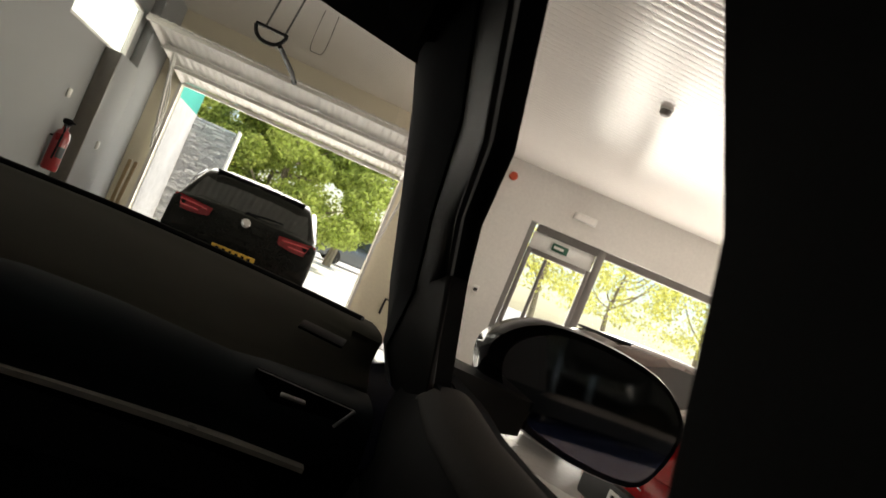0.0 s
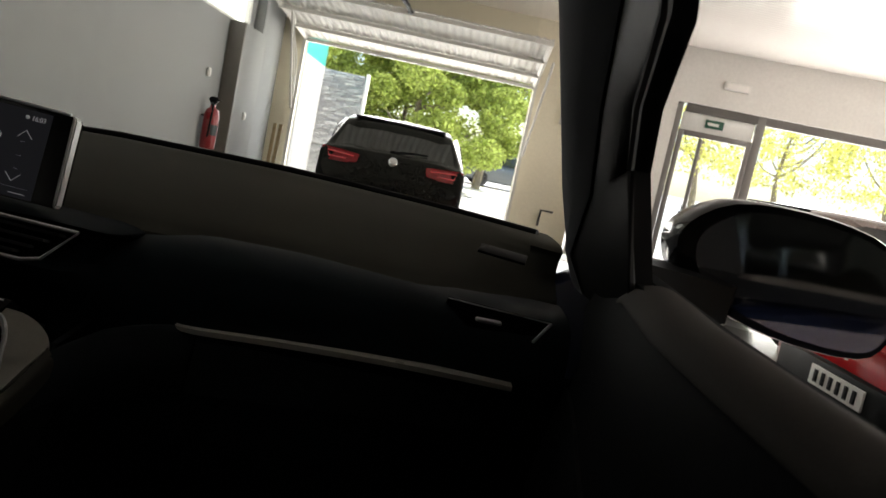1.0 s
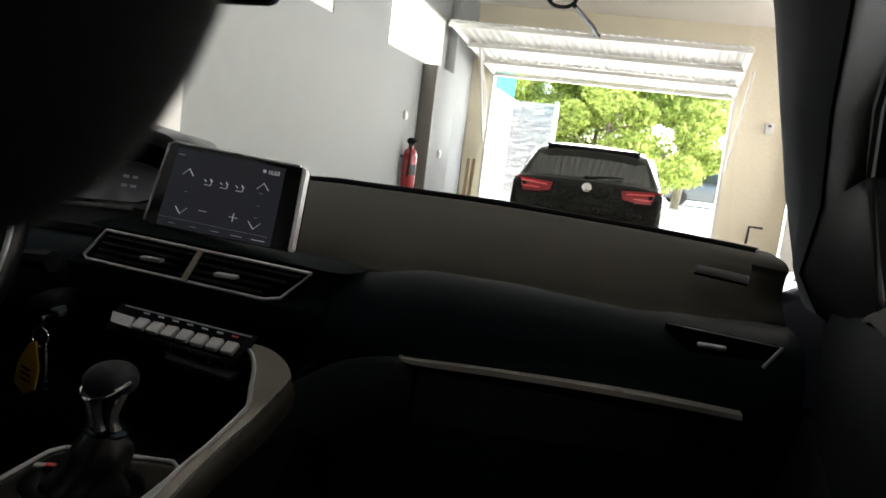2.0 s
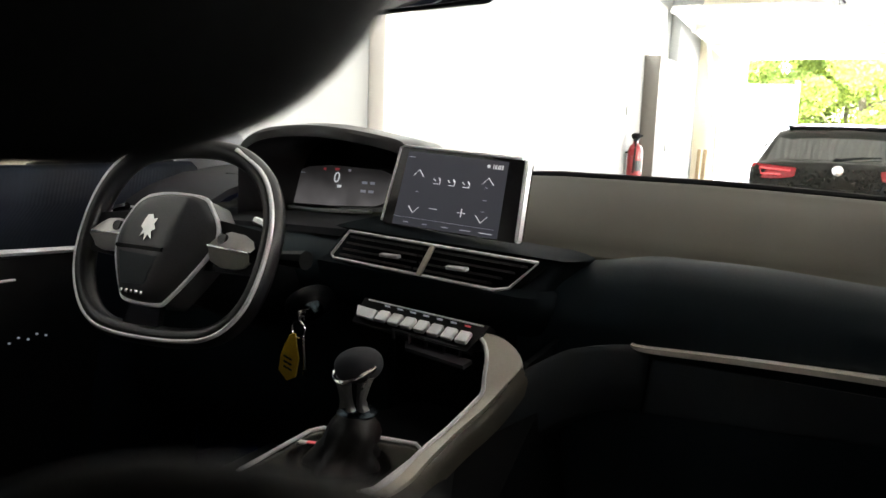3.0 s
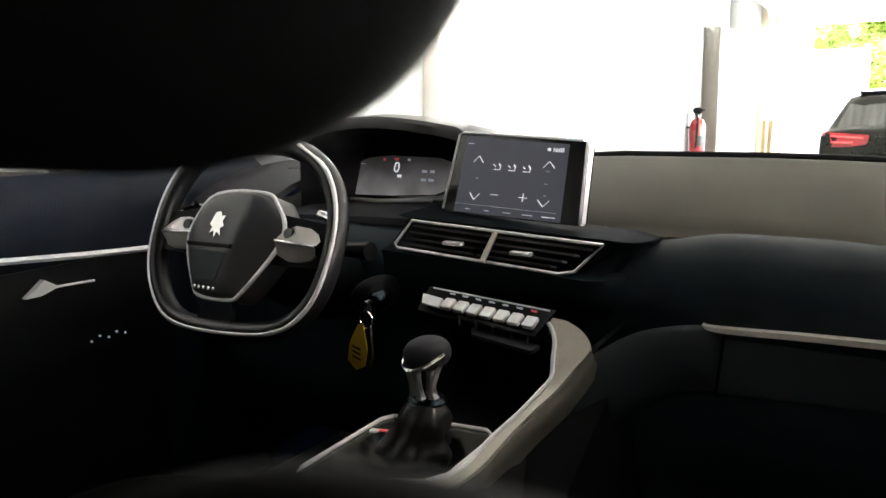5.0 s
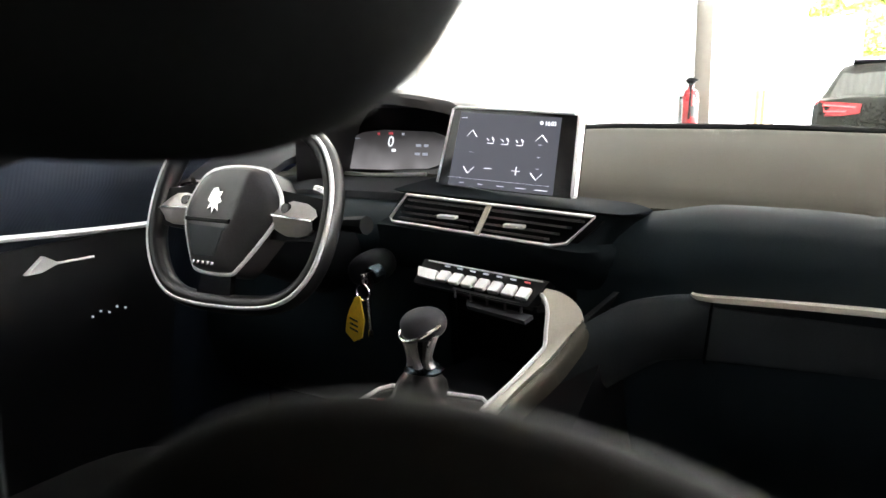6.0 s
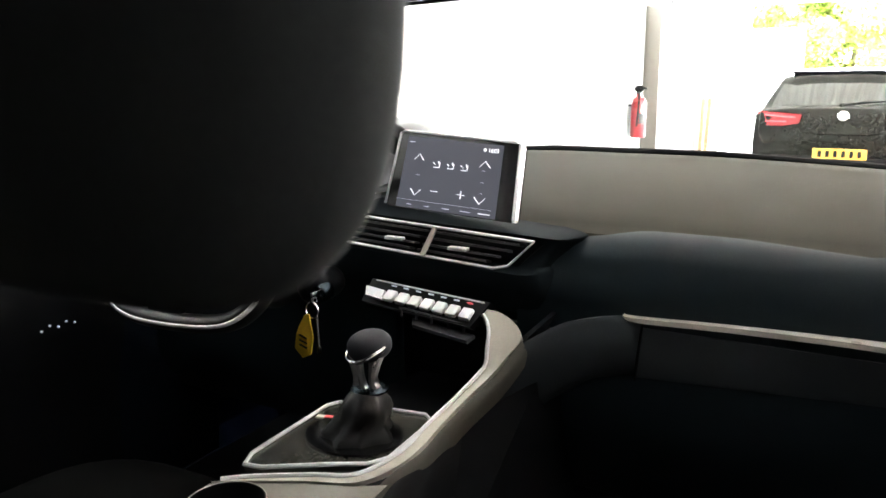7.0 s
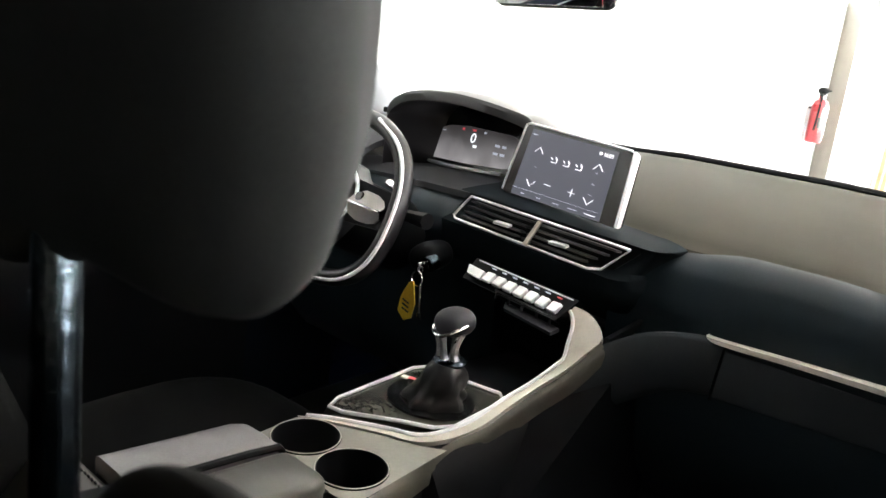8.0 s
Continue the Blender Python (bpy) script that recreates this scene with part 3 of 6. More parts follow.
def build_fittings():
    e = thing("fire_extinguisher", "red fire extinguisher hung on the grey wall", "fire extinguisher", pose(-1.65, 7.17, 0.735))
    bm = B()
    lathe(bm, [(0.0, 0.0), (0.07, 0.0), (0.078, 0.02), (0.078, 0.34), (0.06, 0.40), (0.03, 0.42), (0.028, 0.45)], Matrix())
    cyl = part("cylinder", bm, M_REDCAN, e)
    bm = B(); loft(bm, [[(0.0795 * math.cos(q), 0.0795 * math.sin(q), z) for q in (-1.25 + 1.1 * k / 10 for k in range(11))] for z in (0.14, 0.25)])
    part("paper_label", bm, M_DARKMETAL, cyl, "dark printed label")
    bm = B(); box(bm, (-0.075, 0.0, 0.33), (0.06, 0.06, 0.02), 0.004)
    part("wall_hook", bm, M_DARKMETAL, e)
    bm = B()
    box(bm, (0, 0.0, 0.47), (0.05, 0.05, 0.05), 0.01); cushion(bm, (0.0, 0.0, 0.50), (0.050, 0.045, 0.035), 2.4, None, 16, 10); box(bm, (0.03, -0.02, 0.505), (0.10, 0.03, 0.018), 0.006)
    part("valve_head", bm, M_BLACK, e)
    bm = B()
    tube(bm, spline([(0, -0.03, 0.47), (0.03, -0.11, 0.42), (0.02, -0.10, 0.25), (0.01, -0.09, 0.12)], 6), 0.012, 6)
    part("hose", bm, M_BLACK, e)
    s = thing("light_switch", "small white wall switch near the extinguisher", "switch", pose(-1.735, 7.12, 1.5))
    part("plate", box(B(), (0, 0, 0), (0.02, 0.09, 0.09), 0.005), M_WHITEPL, s); part("rocker", box(B(), (0.012, 0, 0), (0.012, 0.05, 0.06), 0.003), M_WHITEPL, s)
    s = thing("light_switch", "small white switch on the grey pier", "switch", pose(-1.565, 8.2, 1.12))
    part("plate", box(B(), (0, 0, 0), (0.02, 0.09, 0.09), 0.005), M_WHITEPL, s); part("rocker", box(B(), (0.012, 0, 0), (0.012, 0.05, 0.06), 0.003), M_WHITEPL, s)
    b = thing("control_box", "small grey control box on the cream wall", "control box", pose(2.50, FRONT - 0.03, 2.0))
    part("case", box(B(), (0, 0, 0), (0.11, 0.06, 0.16), 0.008), M_WHITEPL, b); part("button", box(B(), (0, -0.035, 0.03), (0.04, 0.012, 0.03), 0.004), M_DARKMETAL, b)
    h = thing("wall_bracket", "dark angled steel bracket on the cream wall", "bracket", pose(2.48, FRONT, 0.60))
    part("arm", tube(B(), [(-0.02, -0.01, -0.22), (-0.02, -0.06, 0.02), (0.16, -0.06, 0.02)], 0.018, 6), M_DARKMETAL, h)
    b = thing("meter_box", "dark meter box on the cream pilaster", "meter box", pose(-0.95, -6.85, 1.45))
    part("case", box(B(), (0, 0, 0), (0.11, 0.04, 0.22), 0.008), M_DARKMETAL, b); part("cover", box(B(), (0, 0.024, 0.03), (0.07, 0.010, 0.09), 0.004), M_FRAME, b)
    # timber leaning beside the gateway
    for x, tilt in ((-1.46, 3), (-1.40, 5)):
        p = thing("timber_batten", "bare timber batten leaning beside the gateway", "batten", pose(x, 9.5, 0.0, 0, tilt * 0.4, 0), "battens")
        part("batten_bar", box(B(), (0, 0, 0.55), (0.045, 0.03, 1.1), 0.004), M_WOOD, p)
    # on the glazed front's wall
    d = thing("alarm_sounder", "round orange-red alarm sounder on the plaster", "alarm", fpose(0.60, 3.08, -0.035))
    part("dome", lathe(B(), [(0.0, 0.05), (0.05, 0.045), (0.065, 0.02), (0.065, -0.03), (0, -0.03)], Matrix.Rotation(radians(90), 4, "X")), M_REDPL, d)
    d = thing("call_point", "small white and red call point on the plaster", "call point", fpose(0.72, 1.28, -0.03))
    part("case", box(B(), (0, 0, 0), (0.10, 0.05, 0.12), 0.006), M_WHITEPL, d); part("push_plate", box(B(), (0, -0.027, 0), (0.06, 0.008, 0.05), 0.002), M_DARKMETAL, d)
    d = thing("emergency_lamp", "white oblong emergency lamp above the entrance", "emergency lamp", fpose(1.86, 2.90, -0.035))
    part("lamp_case", box(B(), (0, 0, 0), (0.36, 0.06, 0.12), 0.02), M_WHITEPL, d); part("diffuser", box(B(), (0, -0.034, 0), (0.31, 0.012, 0.085), 0.006), M_CEIL, d)
    d = thing("exit_sign", "dark exit sign on the glass above the door", "sign", fpose(1.70, 2.34, 0.09))
    part("sign_board", box(B(), (0, 0, 0), (0.26, 0.012, 0.12), 0.004), M_GREENSIGN, d)
    part("arrow_mark", box(B(), (-0.02, -0.008, 0), (0.16, 0.004, 0.04), 0.001), M_WHITEPL, d)
    d = thing("smoke_detector", "round white smoke detector on the ceiling", "smoke detector", pose(3.2, 5.23, CEIL))
    part("base", lathe(B(), [(0, 0), (0.06, 0), (0.06, -0.02), (0, -0.02)], Matrix()), M_WHITEPL, d)
    part("sensor_head", lathe(B(), [(0.052, -0.021), (0.052, -0.05), (0.035, -0.07), (0, -0.072)], Matrix()), M_FRAME, d)


# ---- outside ----
def tree(at, height, spread, seed, leaves, material, label, low=0.16):
    rnd = random.Random(seed)
    t = thing("tree", label, "tree", at, "trees outside")
    bm = B()
    tube(bm, spline([(0, 0, 0), (0.08, 0.05, height * 0.2), (-0.05, 0.1, height * 0.45), (0.1, 0, height * 0.75)], 5), [0.17 * (1 - 0.8 * i / 15) for i in range(16)], 8)
    part("trunk", bm, M_BARK, t)
    tips = []
    for k in range(9):
        a, z = rnd.uniform(0, 6.28), height * rnd.uniform(low, low + 0.35)
        tip = Vector((math.cos(a) * spread * rnd.uniform(0.5, 0.9), math.sin(a) * spread * rnd.uniform(0.5, 0.9), z + height * rnd.uniform(0.1, 0.35)))
        bm = B()
        pts = spline([(0, 0, z), tip * 0.5 + Vector((0, 0, z * 0.4)), tip], 4)
        tube(bm, pts, [0.05 * (1 - 0.8 * i / (len(pts) - 1)) for i in range(len(pts))], 6)
        part("limb", bm, M_BARK, t)
        tips.append(tip)
    g = np.random.default_rng(seed)
    centres = [np.array(q) for q in tips]
    for k in range(80):
        a, r = rnd.uniform(0, 6.28), spread * math.sqrt(rnd.uniform(0, 1))
        centres.append(np.array((math.cos(a) * r, math.sin(a) * r, height * (low + (0.96 - low) * rnd.random() * (1 - 0.5 * (r / spread) ** 2)))))
    centres = np.array(centres)
    which = g.integers(0, len(centres), leaves)
    size = g.uniform(0.45, 1.0, len(centres))[which][:, None] * spread * 0.26
    off = g.normal(0, 1, (leaves, 3)); off /= np.linalg.norm(off, axis=1)[:, None]
    p = centres[which] + off * size * g.uniform(0.35, 1.0, (leaves, 1)) ** 0.6 * np.array((1, 1, 0.75))
    u = g.normal(0, 1, (leaves, 3)); u /= np.linalg.norm(u, axis=1)[:, None]
    w = np.cross(u, g.normal(0, 1, (leaves, 3))); w /= np.linalg.norm(w, axis=1)[:, None]
    s = g.uniform(0.045, 0.09, (leaves, 1))
    v = np.stack([p - u * s, p + w * s * 0.55, p + u * s, p - w * s * 0.55], 1).reshape(-1, 3)
    me = bpy.data.meshes.new("crown")
    me.from_pydata(v.tolist(), [], np.arange(leaves * 4).reshape(-1, 4).tolist())
    me.materials.append(material)
    ob = new("crown", me); ob.parent = t
    tagged(ob, "dense sunlit foliage", kind="stuff")
    return t


def build_outside():
    bm = B(); slab(bm, [(-6, -2, 0), (-6, 48, 0), (-6, 48, 9), (-6, -2, 9)], (-0.3, 0, 0))
    tagged(part("backdrop", bm, M_WHITEWALL, smooth=0), "sunlit white wall of the neighbouring house", "wall", kind="structure")
    # neighbour's boundary: white wall, teal band, stone-faced end
    w = thing("boundary_wall", "white rendered boundary wall with a teal top", "wall")
    # body coloured grey to paint the shade on the white wall
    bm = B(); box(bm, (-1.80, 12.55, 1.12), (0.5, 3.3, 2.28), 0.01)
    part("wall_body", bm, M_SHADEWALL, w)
    bm = B(); box(bm, (-1.81, 12.9, 2.735), (0.46, 2.6, 0.95), 0.01)
    part("teal_band", bm, M_TEAL, w, "teal painted upper band")
    st = thing("stone_pier", "pier faced with rough grey ledger stone", "pier")
    bm = B(); box(bm, (-1.165, 14.22, 1.11), (0.85, 0.36, 2.26), 0.005)
    part("mortar_core", bm, M_MORTAR, st)
    bm = B(); box(bm, (-0.735, 14.20, 1.13), (0.05, 0.44, 2.32), 0.008)
    part("edge_post", bm, M_WHITEWALL, st)
    tree(pose(0.2, 22, 0), 6.6, 3.1, 3, 80000, M_LEAF, "broad leafy green tree in full sun")
    tree(pose(-0.2, 24.6, 0), 4.2, 2.5, 11, 10000, M_LEAF, "low leafy tree behind the broad one", 0.20)
    tree(pose(2.7, 27, 0), 6.6, 2.8, 5, 16000, M_LEAF, "leafy green tree at the roadside", 0.42)
    for k, (x, y) in enumerate(((10.5, 27), (14.0, 28), (17.5, 26.5), (21.5, 25), (26.0, 23.5))):
        tree(pose(x, y, 0), 6.0, 2.6, 20 + k, 4200, M_LEAF2, "thin yellow-green tree in glaring sun", 0.38)
    b = thing("flag_banner", "turquoise banner on a pole outside", "banner", pose(12.95, 17.5, 0))
    part("pole", tube(B(), [(0, 0, 0), (0, 0, 2.4)], 0.02, 8), M_WHITEPL, b)
    part("cloth", box(B(), (0.37, 0, 2.02), (0.66, 0.012, 0.5), 0.004), M_CYAN, b)


# ---- parked cars ----
def hatchback(name, at, paint, label, plate, group="parked cars", height=1.45, bars=6, plate_z=0.70, bend=0.0, rake=0.0):
    c = thing(name, label, "car", at, group)
    W, k = 0.895, height / 1.45
    #      y,    bottom, belt, top, half-width at belt, half-width at the top
    st = [(0.00, 0.42, 0.60, 0.66, 0.80, 0.76), (0.03, 0.30, 0.72, 0.80, 0.87, 0.82), (0.08, 0.24, 0.92, 1.00, 0.89, 0.80),
          (0.20, 0.22, 0.95, 1.06, 0.895, 0.77), (0.40, 0.22, 0.96, 1.27, 0.895, 0.70), (0.58, 0.22, 0.96, 1.41, 0.895, 0.64),
          (1.20, 0.22, 0.95, 1.455, 0.895, 0.63), (2.10, 0.22, 0.94, 1.43, 0.895, 0.63), (2.55, 0.22, 0.93, 1.28, 0.895, 0.68),
          (3.10, 0.22, 0.92, 1.01, 0.885, 0.78), (3.80, 0.24, 0.84, 0.88, 0.86, 0.78), (4.12, 0.28, 0.66, 0.72, 0.78, 0.70), (4.22, 0.36, 0.52, 0.56, 0.62, 0.58)]
    rows = []
    for y, zb, belt, top, w, wt in st:
        belt, top = belt * k, top * k
        half = [(w * 0.86, zb), (w * 0.985, zb + 0.10), (w, (zb + belt) / 2 + 0.05), (w * 0.985, belt), (wt + (w * 0.985 - wt) * 0.28, belt + (top - belt) * 0.72), (wt, top - 0.03), (wt * 0.72, top)]
        rows.append([(-x, y, z) for x, z in half] + [(0, y - 0.02 if y < 0.1 else y, top + 0.012)] + [(x, y, z) for x, z in half[::-1]])
    rows = [list(r) for r in zip(*[spline(list(col), 3) for col in zip(*rows)])]
    bm = B(); loft(bm, rows, True, True)
    part("body", bm, paint, c, smooth=50)
    def skin(u, z):          # the rear face of the greenhouse, from its profile
        ys = [(0.20, 1.06), (0.40, 1.27), (0.58, 1.41)]
        z /= k
        for (y0, z0), (y1, z1) in zip(ys, ys[1:]):
            if z <= z1:
                return y0 + (y1 - y0) * (z - z0) / (z1 - z0)
        return 0.58
    rows = []
    for z, w in ((1.02 * k, 0.73), (1.08 * k, 0.72), (1.16 * k, 0.695), (1.25 * k, 0.66), (1.335 * k, 0.625)):
        rows.append([(w * f, skin(f, z) - 0.022 + 0.03 * f * f, z) for f in (-1, -0.6, -0.2, 0.2, 0.6, 1)])
    bm = B(); loft(bm, rows)
    r = bmesh.ops.extrude_face_region(bm, geom=bm.faces[:]); bmesh.ops.translate(bm, verts=[v for v in r["geom"] if isinstance(v, bmesh.types.BMVert)], vec=(0, 0.05, -0.01))
    part("rear_window", bm, M_CARGLASS, c)
    bm = B(); box(bm, (0, 0.575, 1.408 * k), (1.14, 0.15, 0.030), 0.013, seg=3)
    part("roof_spoiler", bm, M_BLACK, c)
    bm = B(); tube(bm, [(-0.02, 0.15, 1.055 * k), (0.20, 0.165, 1.085 * k), (0.40, 0.19, 1.095 * k)], [0.016, 0.013, 0.007], 6); cushion(bm, (-0.02, 0.15, 1.055 * k), (0.035, 0.02, 0.024), 2)
    part("rear_wiper", bm, M_BLACK, c)
    for s in (-1, 1):
        bm = B()
        slab(bm, [(s * 0.42, 0.035, 0.86 * k), (s * 0.40, 0.03, 0.96 * k), (s * 0.86, 0.12, 0.99 * k), (s * 0.885, 0.16, 0.90 * k), (s * 0.80, 0.07, 0.83 * k), (s * 0.60, 0.04, 0.83 * k)], (0, -0.03, 0))
        bmesh.ops.bevel(bm, geom=bm.edges[:], offset=0.008, segments=2, affect="EDGES")
        lamp = part("tail_light", bm, M_TAIL, c)
        bm = B()
        tube(bm, [(s * 0.46, 0.0, 0.925 * k), (s * 0.78, 0.05, 0.945 * k), (s * 0.76, 0.035, 0.88 * k), (s * 0.55, 0.005, 0.88 * k)], 0.010, 6)
        part("light_bar", bm, M_LAMPBAR, lamp, "brighter red light bar")
        bm = B()
        slab(bm, [(s * 0.895, 1.0, 1.0 * k), (s * 0.895, 2.45, 0.99 * k), (s * 0.74, 2.1, 1.36 * k), (s * 0.735, 1.1, 1.37 * k), (s * 0.79, 0.7, 1.24 * k)], (s * 0.012, 0, 0))
        part("side_window", bm, M_CARGLASS, c)
        for y in (0.75, 3.38):
            bm = B()
            m = Matrix.Translation((s * 0.80, y, 0.32)) @ Matrix.Rotation(radians(90), 4, "Y")
            lathe(bm, [(0.20, -0.10), (0.30, -0.11), (0.32, -0.08), (0.32, 0.08), (0.30, 0.11), (0.20, 0.10)], m, 28)
            wheel = part("wheel", bm, M_RUBBER, c, "black tyre")
            bm = B()
            lathe(bm, [(0.0, s * 0.09), (0.05, s * 0.095), (0.06, s * 0.07), (0.19, s * 0.06), (0.205, s * 0.105), (0.205, s * -0.05)], m, 28)
            part("rim", bm, M_ALLOY, wheel)
    bm = B(); lathe(bm, [(0, 0.0), (0.05, 0.0), (0.055, 0.008), (0.045, 0.014), (0, 0.012)], Matrix.Translation((0, 0.03, 0.945 * k)) @ Matrix.Rotation(radians(75), 4, "X"), 24)
    part("badge", bm, M_CHROME, c)
    bm = B(); tube(bm, spline([(-0.40, 0.018, 0.775 * k), (-0.2, -0.004, 0.755 * k), (0.2, -0.004, 0.755 * k), (0.40, 0.018, 0.775 * k)], 5), 0.009, 6)
    part("tailgate_lip", bm, paint, c)
    bm = B(); box(bm, (0, 0.0, 0.42), (1.40, 0.10, 0.20), 0.03)
    part("bumper_skirt", bm, M_BLACK, c)
    bm = B(); py = -0.06 if plate_z < 0.565 else -0.012
    box(bm, (0, py, plate_z), (0.52, 0.014, 0.11), 0.004)
    pl = part("number_plate", bm, plate, c)
    for i in range(bars):
        bm = B(); box(bm, (-0.19 + 0.38 * i / (bars - 1), py - 0.0105, plate_z), (0.036, 0.005, 0.07), 0.001)
        part("plate_mark", bm, M_BLACK, pl)
    for x in (-0.06, 0.08):
        bm = B(); box(bm, (x, 0.0, plate_z + 0.15), (0.05, 0.02, 0.015), 0.004)
        part("plate_lamp", bm, M_CHROME, c)
    if bend or rake:          # rounder, faster tail: sheared forwards above the bumper
        for ob in list(c.children_recursive):
            if ob.name.split(".")[0] in ("body", "rear_window", "roof_spoiler", "rear_wiper", "tail_light", "light_bar"):
                for v in ob.data.vertices:
                    f = max(0.0, 1 - v.co.y / 1.3) * min(max((v.co.z - 0.55) * 4, 0), 1)
                    v.co.y += f * (bend * (v.co.x / 0.8) ** 2 + rake * max(0.0, v.co.z - 1.0))
    return c


# ---- the car that the camera sits in ----
def quad(c, u, v):
    """A point inside four corners tl, tr, br, bl; u to the right, v upwards."""
    tl, tr, br, bl = (Vector(p) for p in c)
    return (bl * (1 - u) + br * u) * (1 - v) + (tl * (1 - u) + tr * u) * v


SCREEN = ((-0.144, 0.109, 1.196), (0.097, 0.052, 1.188), (0.098, 0.036, 1.070), (-0.163, 0.075, 1.075))
SC = sum((Vector(p) for p in SCREEN), Vector()) / 4
SD = (Vector(SCREEN[0]) - Vector(SCREEN[2])).cross(Vector(SCREEN[1]) - Vector(SCREEN[3])).normalized()
SCREEN = tuple(Vector(p) - SD * SD.dot(Vector(p) - SC) for p in SCREEN)
SN = (Vector(SCREEN[1]) - Vector(SCREEN[0])).cross(Vector(SCREEN[0]) - Vector(SCREEN[3])).normalized()
if SN.y > 0:
    SN = -SN


def spt(u, v, w=0.0):
    return quad(SCREEN, u, v) + SN * w


def sbar(bm, pts, r=0.0011, w=0.0020):
    tube(bm, [spt(u, v, w) for u, v in pts], r, 4, flat=0.4)
    return bm


def build_touchscreen(car):
    bm = B()
    outline = [(0.015, 0.97), (0.05, 1.0), (0.965, 1.0), (1.0, 0.965), (1.0, 0.03), (0.985, 0.0), (0.01, 0.0), (0.0, 0.03)]
    slab(bm, [spt(u, v, 0.0) for u, v in outline], -SN * 0.016)
    bmesh.ops.bevel(bm, geom=bm.edges[:], offset=0.0025, segments=2, affect="EDGES")
    tab = part("touchscreen", bm, M_GLOSS, car, "tablet screen with silver edge, lit climate page")
    bm = B()
    slab(bm, [spt(u, v, 0.0006) for u, v in ((0.095, 0.945), (0.868, 0.945), (0.868, 0.012), (0.095, 0.012))], SN * 0.0008)
    part("display", bm, M_DISPLAY, tab, "dark grey lit display")
    bm = B()
    tube(bm, [spt(u, v, 0.0) for u, v in ((0.0, 0.03), (0.014, 0.975), (0.05, 1.003), (0.96, 1.003))], 0.0022, 6)
    part("edge_trim", bm, M_SATIN, tab)
    bm = B()
    slab(bm, [spt(u, v, 0.004) for u, v in ((0.978, 1.0), (0.992, 0.99), (1.005, 0.96), (1.005, 0.02), (0.994, 0.0), (0.984, 0.01))], -SN * 0.014)
    bmesh.ops.bevel(bm, geom=bm.edges[:], offset=0.002, segments=2, affect="EDGES")
    part("side_grip", bm, M_SATIN, tab, "bright silver side edge")
    for u, v, s in ((0.221, 0.68, 1), (0.75, 0.68, 1), (0.237, 0.225, -1), (0.742, 0.22, -1)):
        part("chevron", sbar(B(), [(u - 0.04, v - 0.035 * s), (u, v + 0.045 * s), (u + 0.04, v - 0.035 * s)]), M_ICON, tab)
    part("minus_sign", sbar(B(), [(0.36, 0.262), (0.415, 0.262)]), M_ICON, tab)
    bm = sbar(B(), [(0.57, 0.261), (0.627, 0.261)]); sbar(bm, [(0.598, 0.21), (0.598, 0.312)])
    part("plus_sign", bm, M_ICON, tab)
    for u in (0.374, 0.486, 0.596):
        bm = sbar(B(), [(u - 0.022, 0.575), (u + 0.022, 0.575), (u + 0.026, 0.64)], 0.0013)
        sbar(bm, [(u - 0.03, 0.635), (u - 0.012, 0.61)], 0.001); sbar(bm, [(u + 0.012, 0.655), (u + 0.02, 0.62)], 0.001)
        part("air_symbol", bm, M_ICON, tab)
    for u, w, bright in ((0.204, 0.018, 0), (0.35, 0.018, 0), (0.501, 0.026, 0), (0.647, 0.036, 0), (0.788, 0.042, 1), (0.135, 0.022, 0)):
        v = 0.873 if u < 0.15 else 0.056
        part("menu_mark", sbar(B(), [(u - w, v), (u + w, v)], 0.0012), M_ICON if bright else M_ICONDIM, tab)
    part("tab_line", sbar(B(), [(0.09, 0.115), (0.84, 0.115)], 0.0004), M_ICONDIM, tab)
    for u, v in ((0.235, 0.45), (0.745, 0.45), (0.745, 0.60), (0.745, 0.31)):
        part("level_mark", sbar(B(), [(u - 0.012, v), (u + 0.012, v)], 0.0006), M_ICONDIM, tab)
    bm = B(); cushion(bm, spt(0.735, 0.865, 0.002), (0.0028, 0.001, 0.0028), 2, None, 8, 6)
    part("status_dot", bm, M_ICON, tab)
    ux = (spt(1, 0.5) - spt(0, 0.5)).normalized(); uy = SN.cross(ux).normalized()
    rot = Matrix((ux, uy, SN)).transposed().to_4x4()
    words("clock", "16:03", 0.009, Matrix.Translation(spt(0.80, 0.862, 0.0022)) @ rot, M_ICON, tab)


VO = ((-0.180, 0.020, 1.064), (0.144, -0.005, 1.054), (0.108, -0.016, 1.017), (0.085, -0.017, 1.012), (-0.198, 0.004, 1.022), (-0.205, 0.008, 1.027))


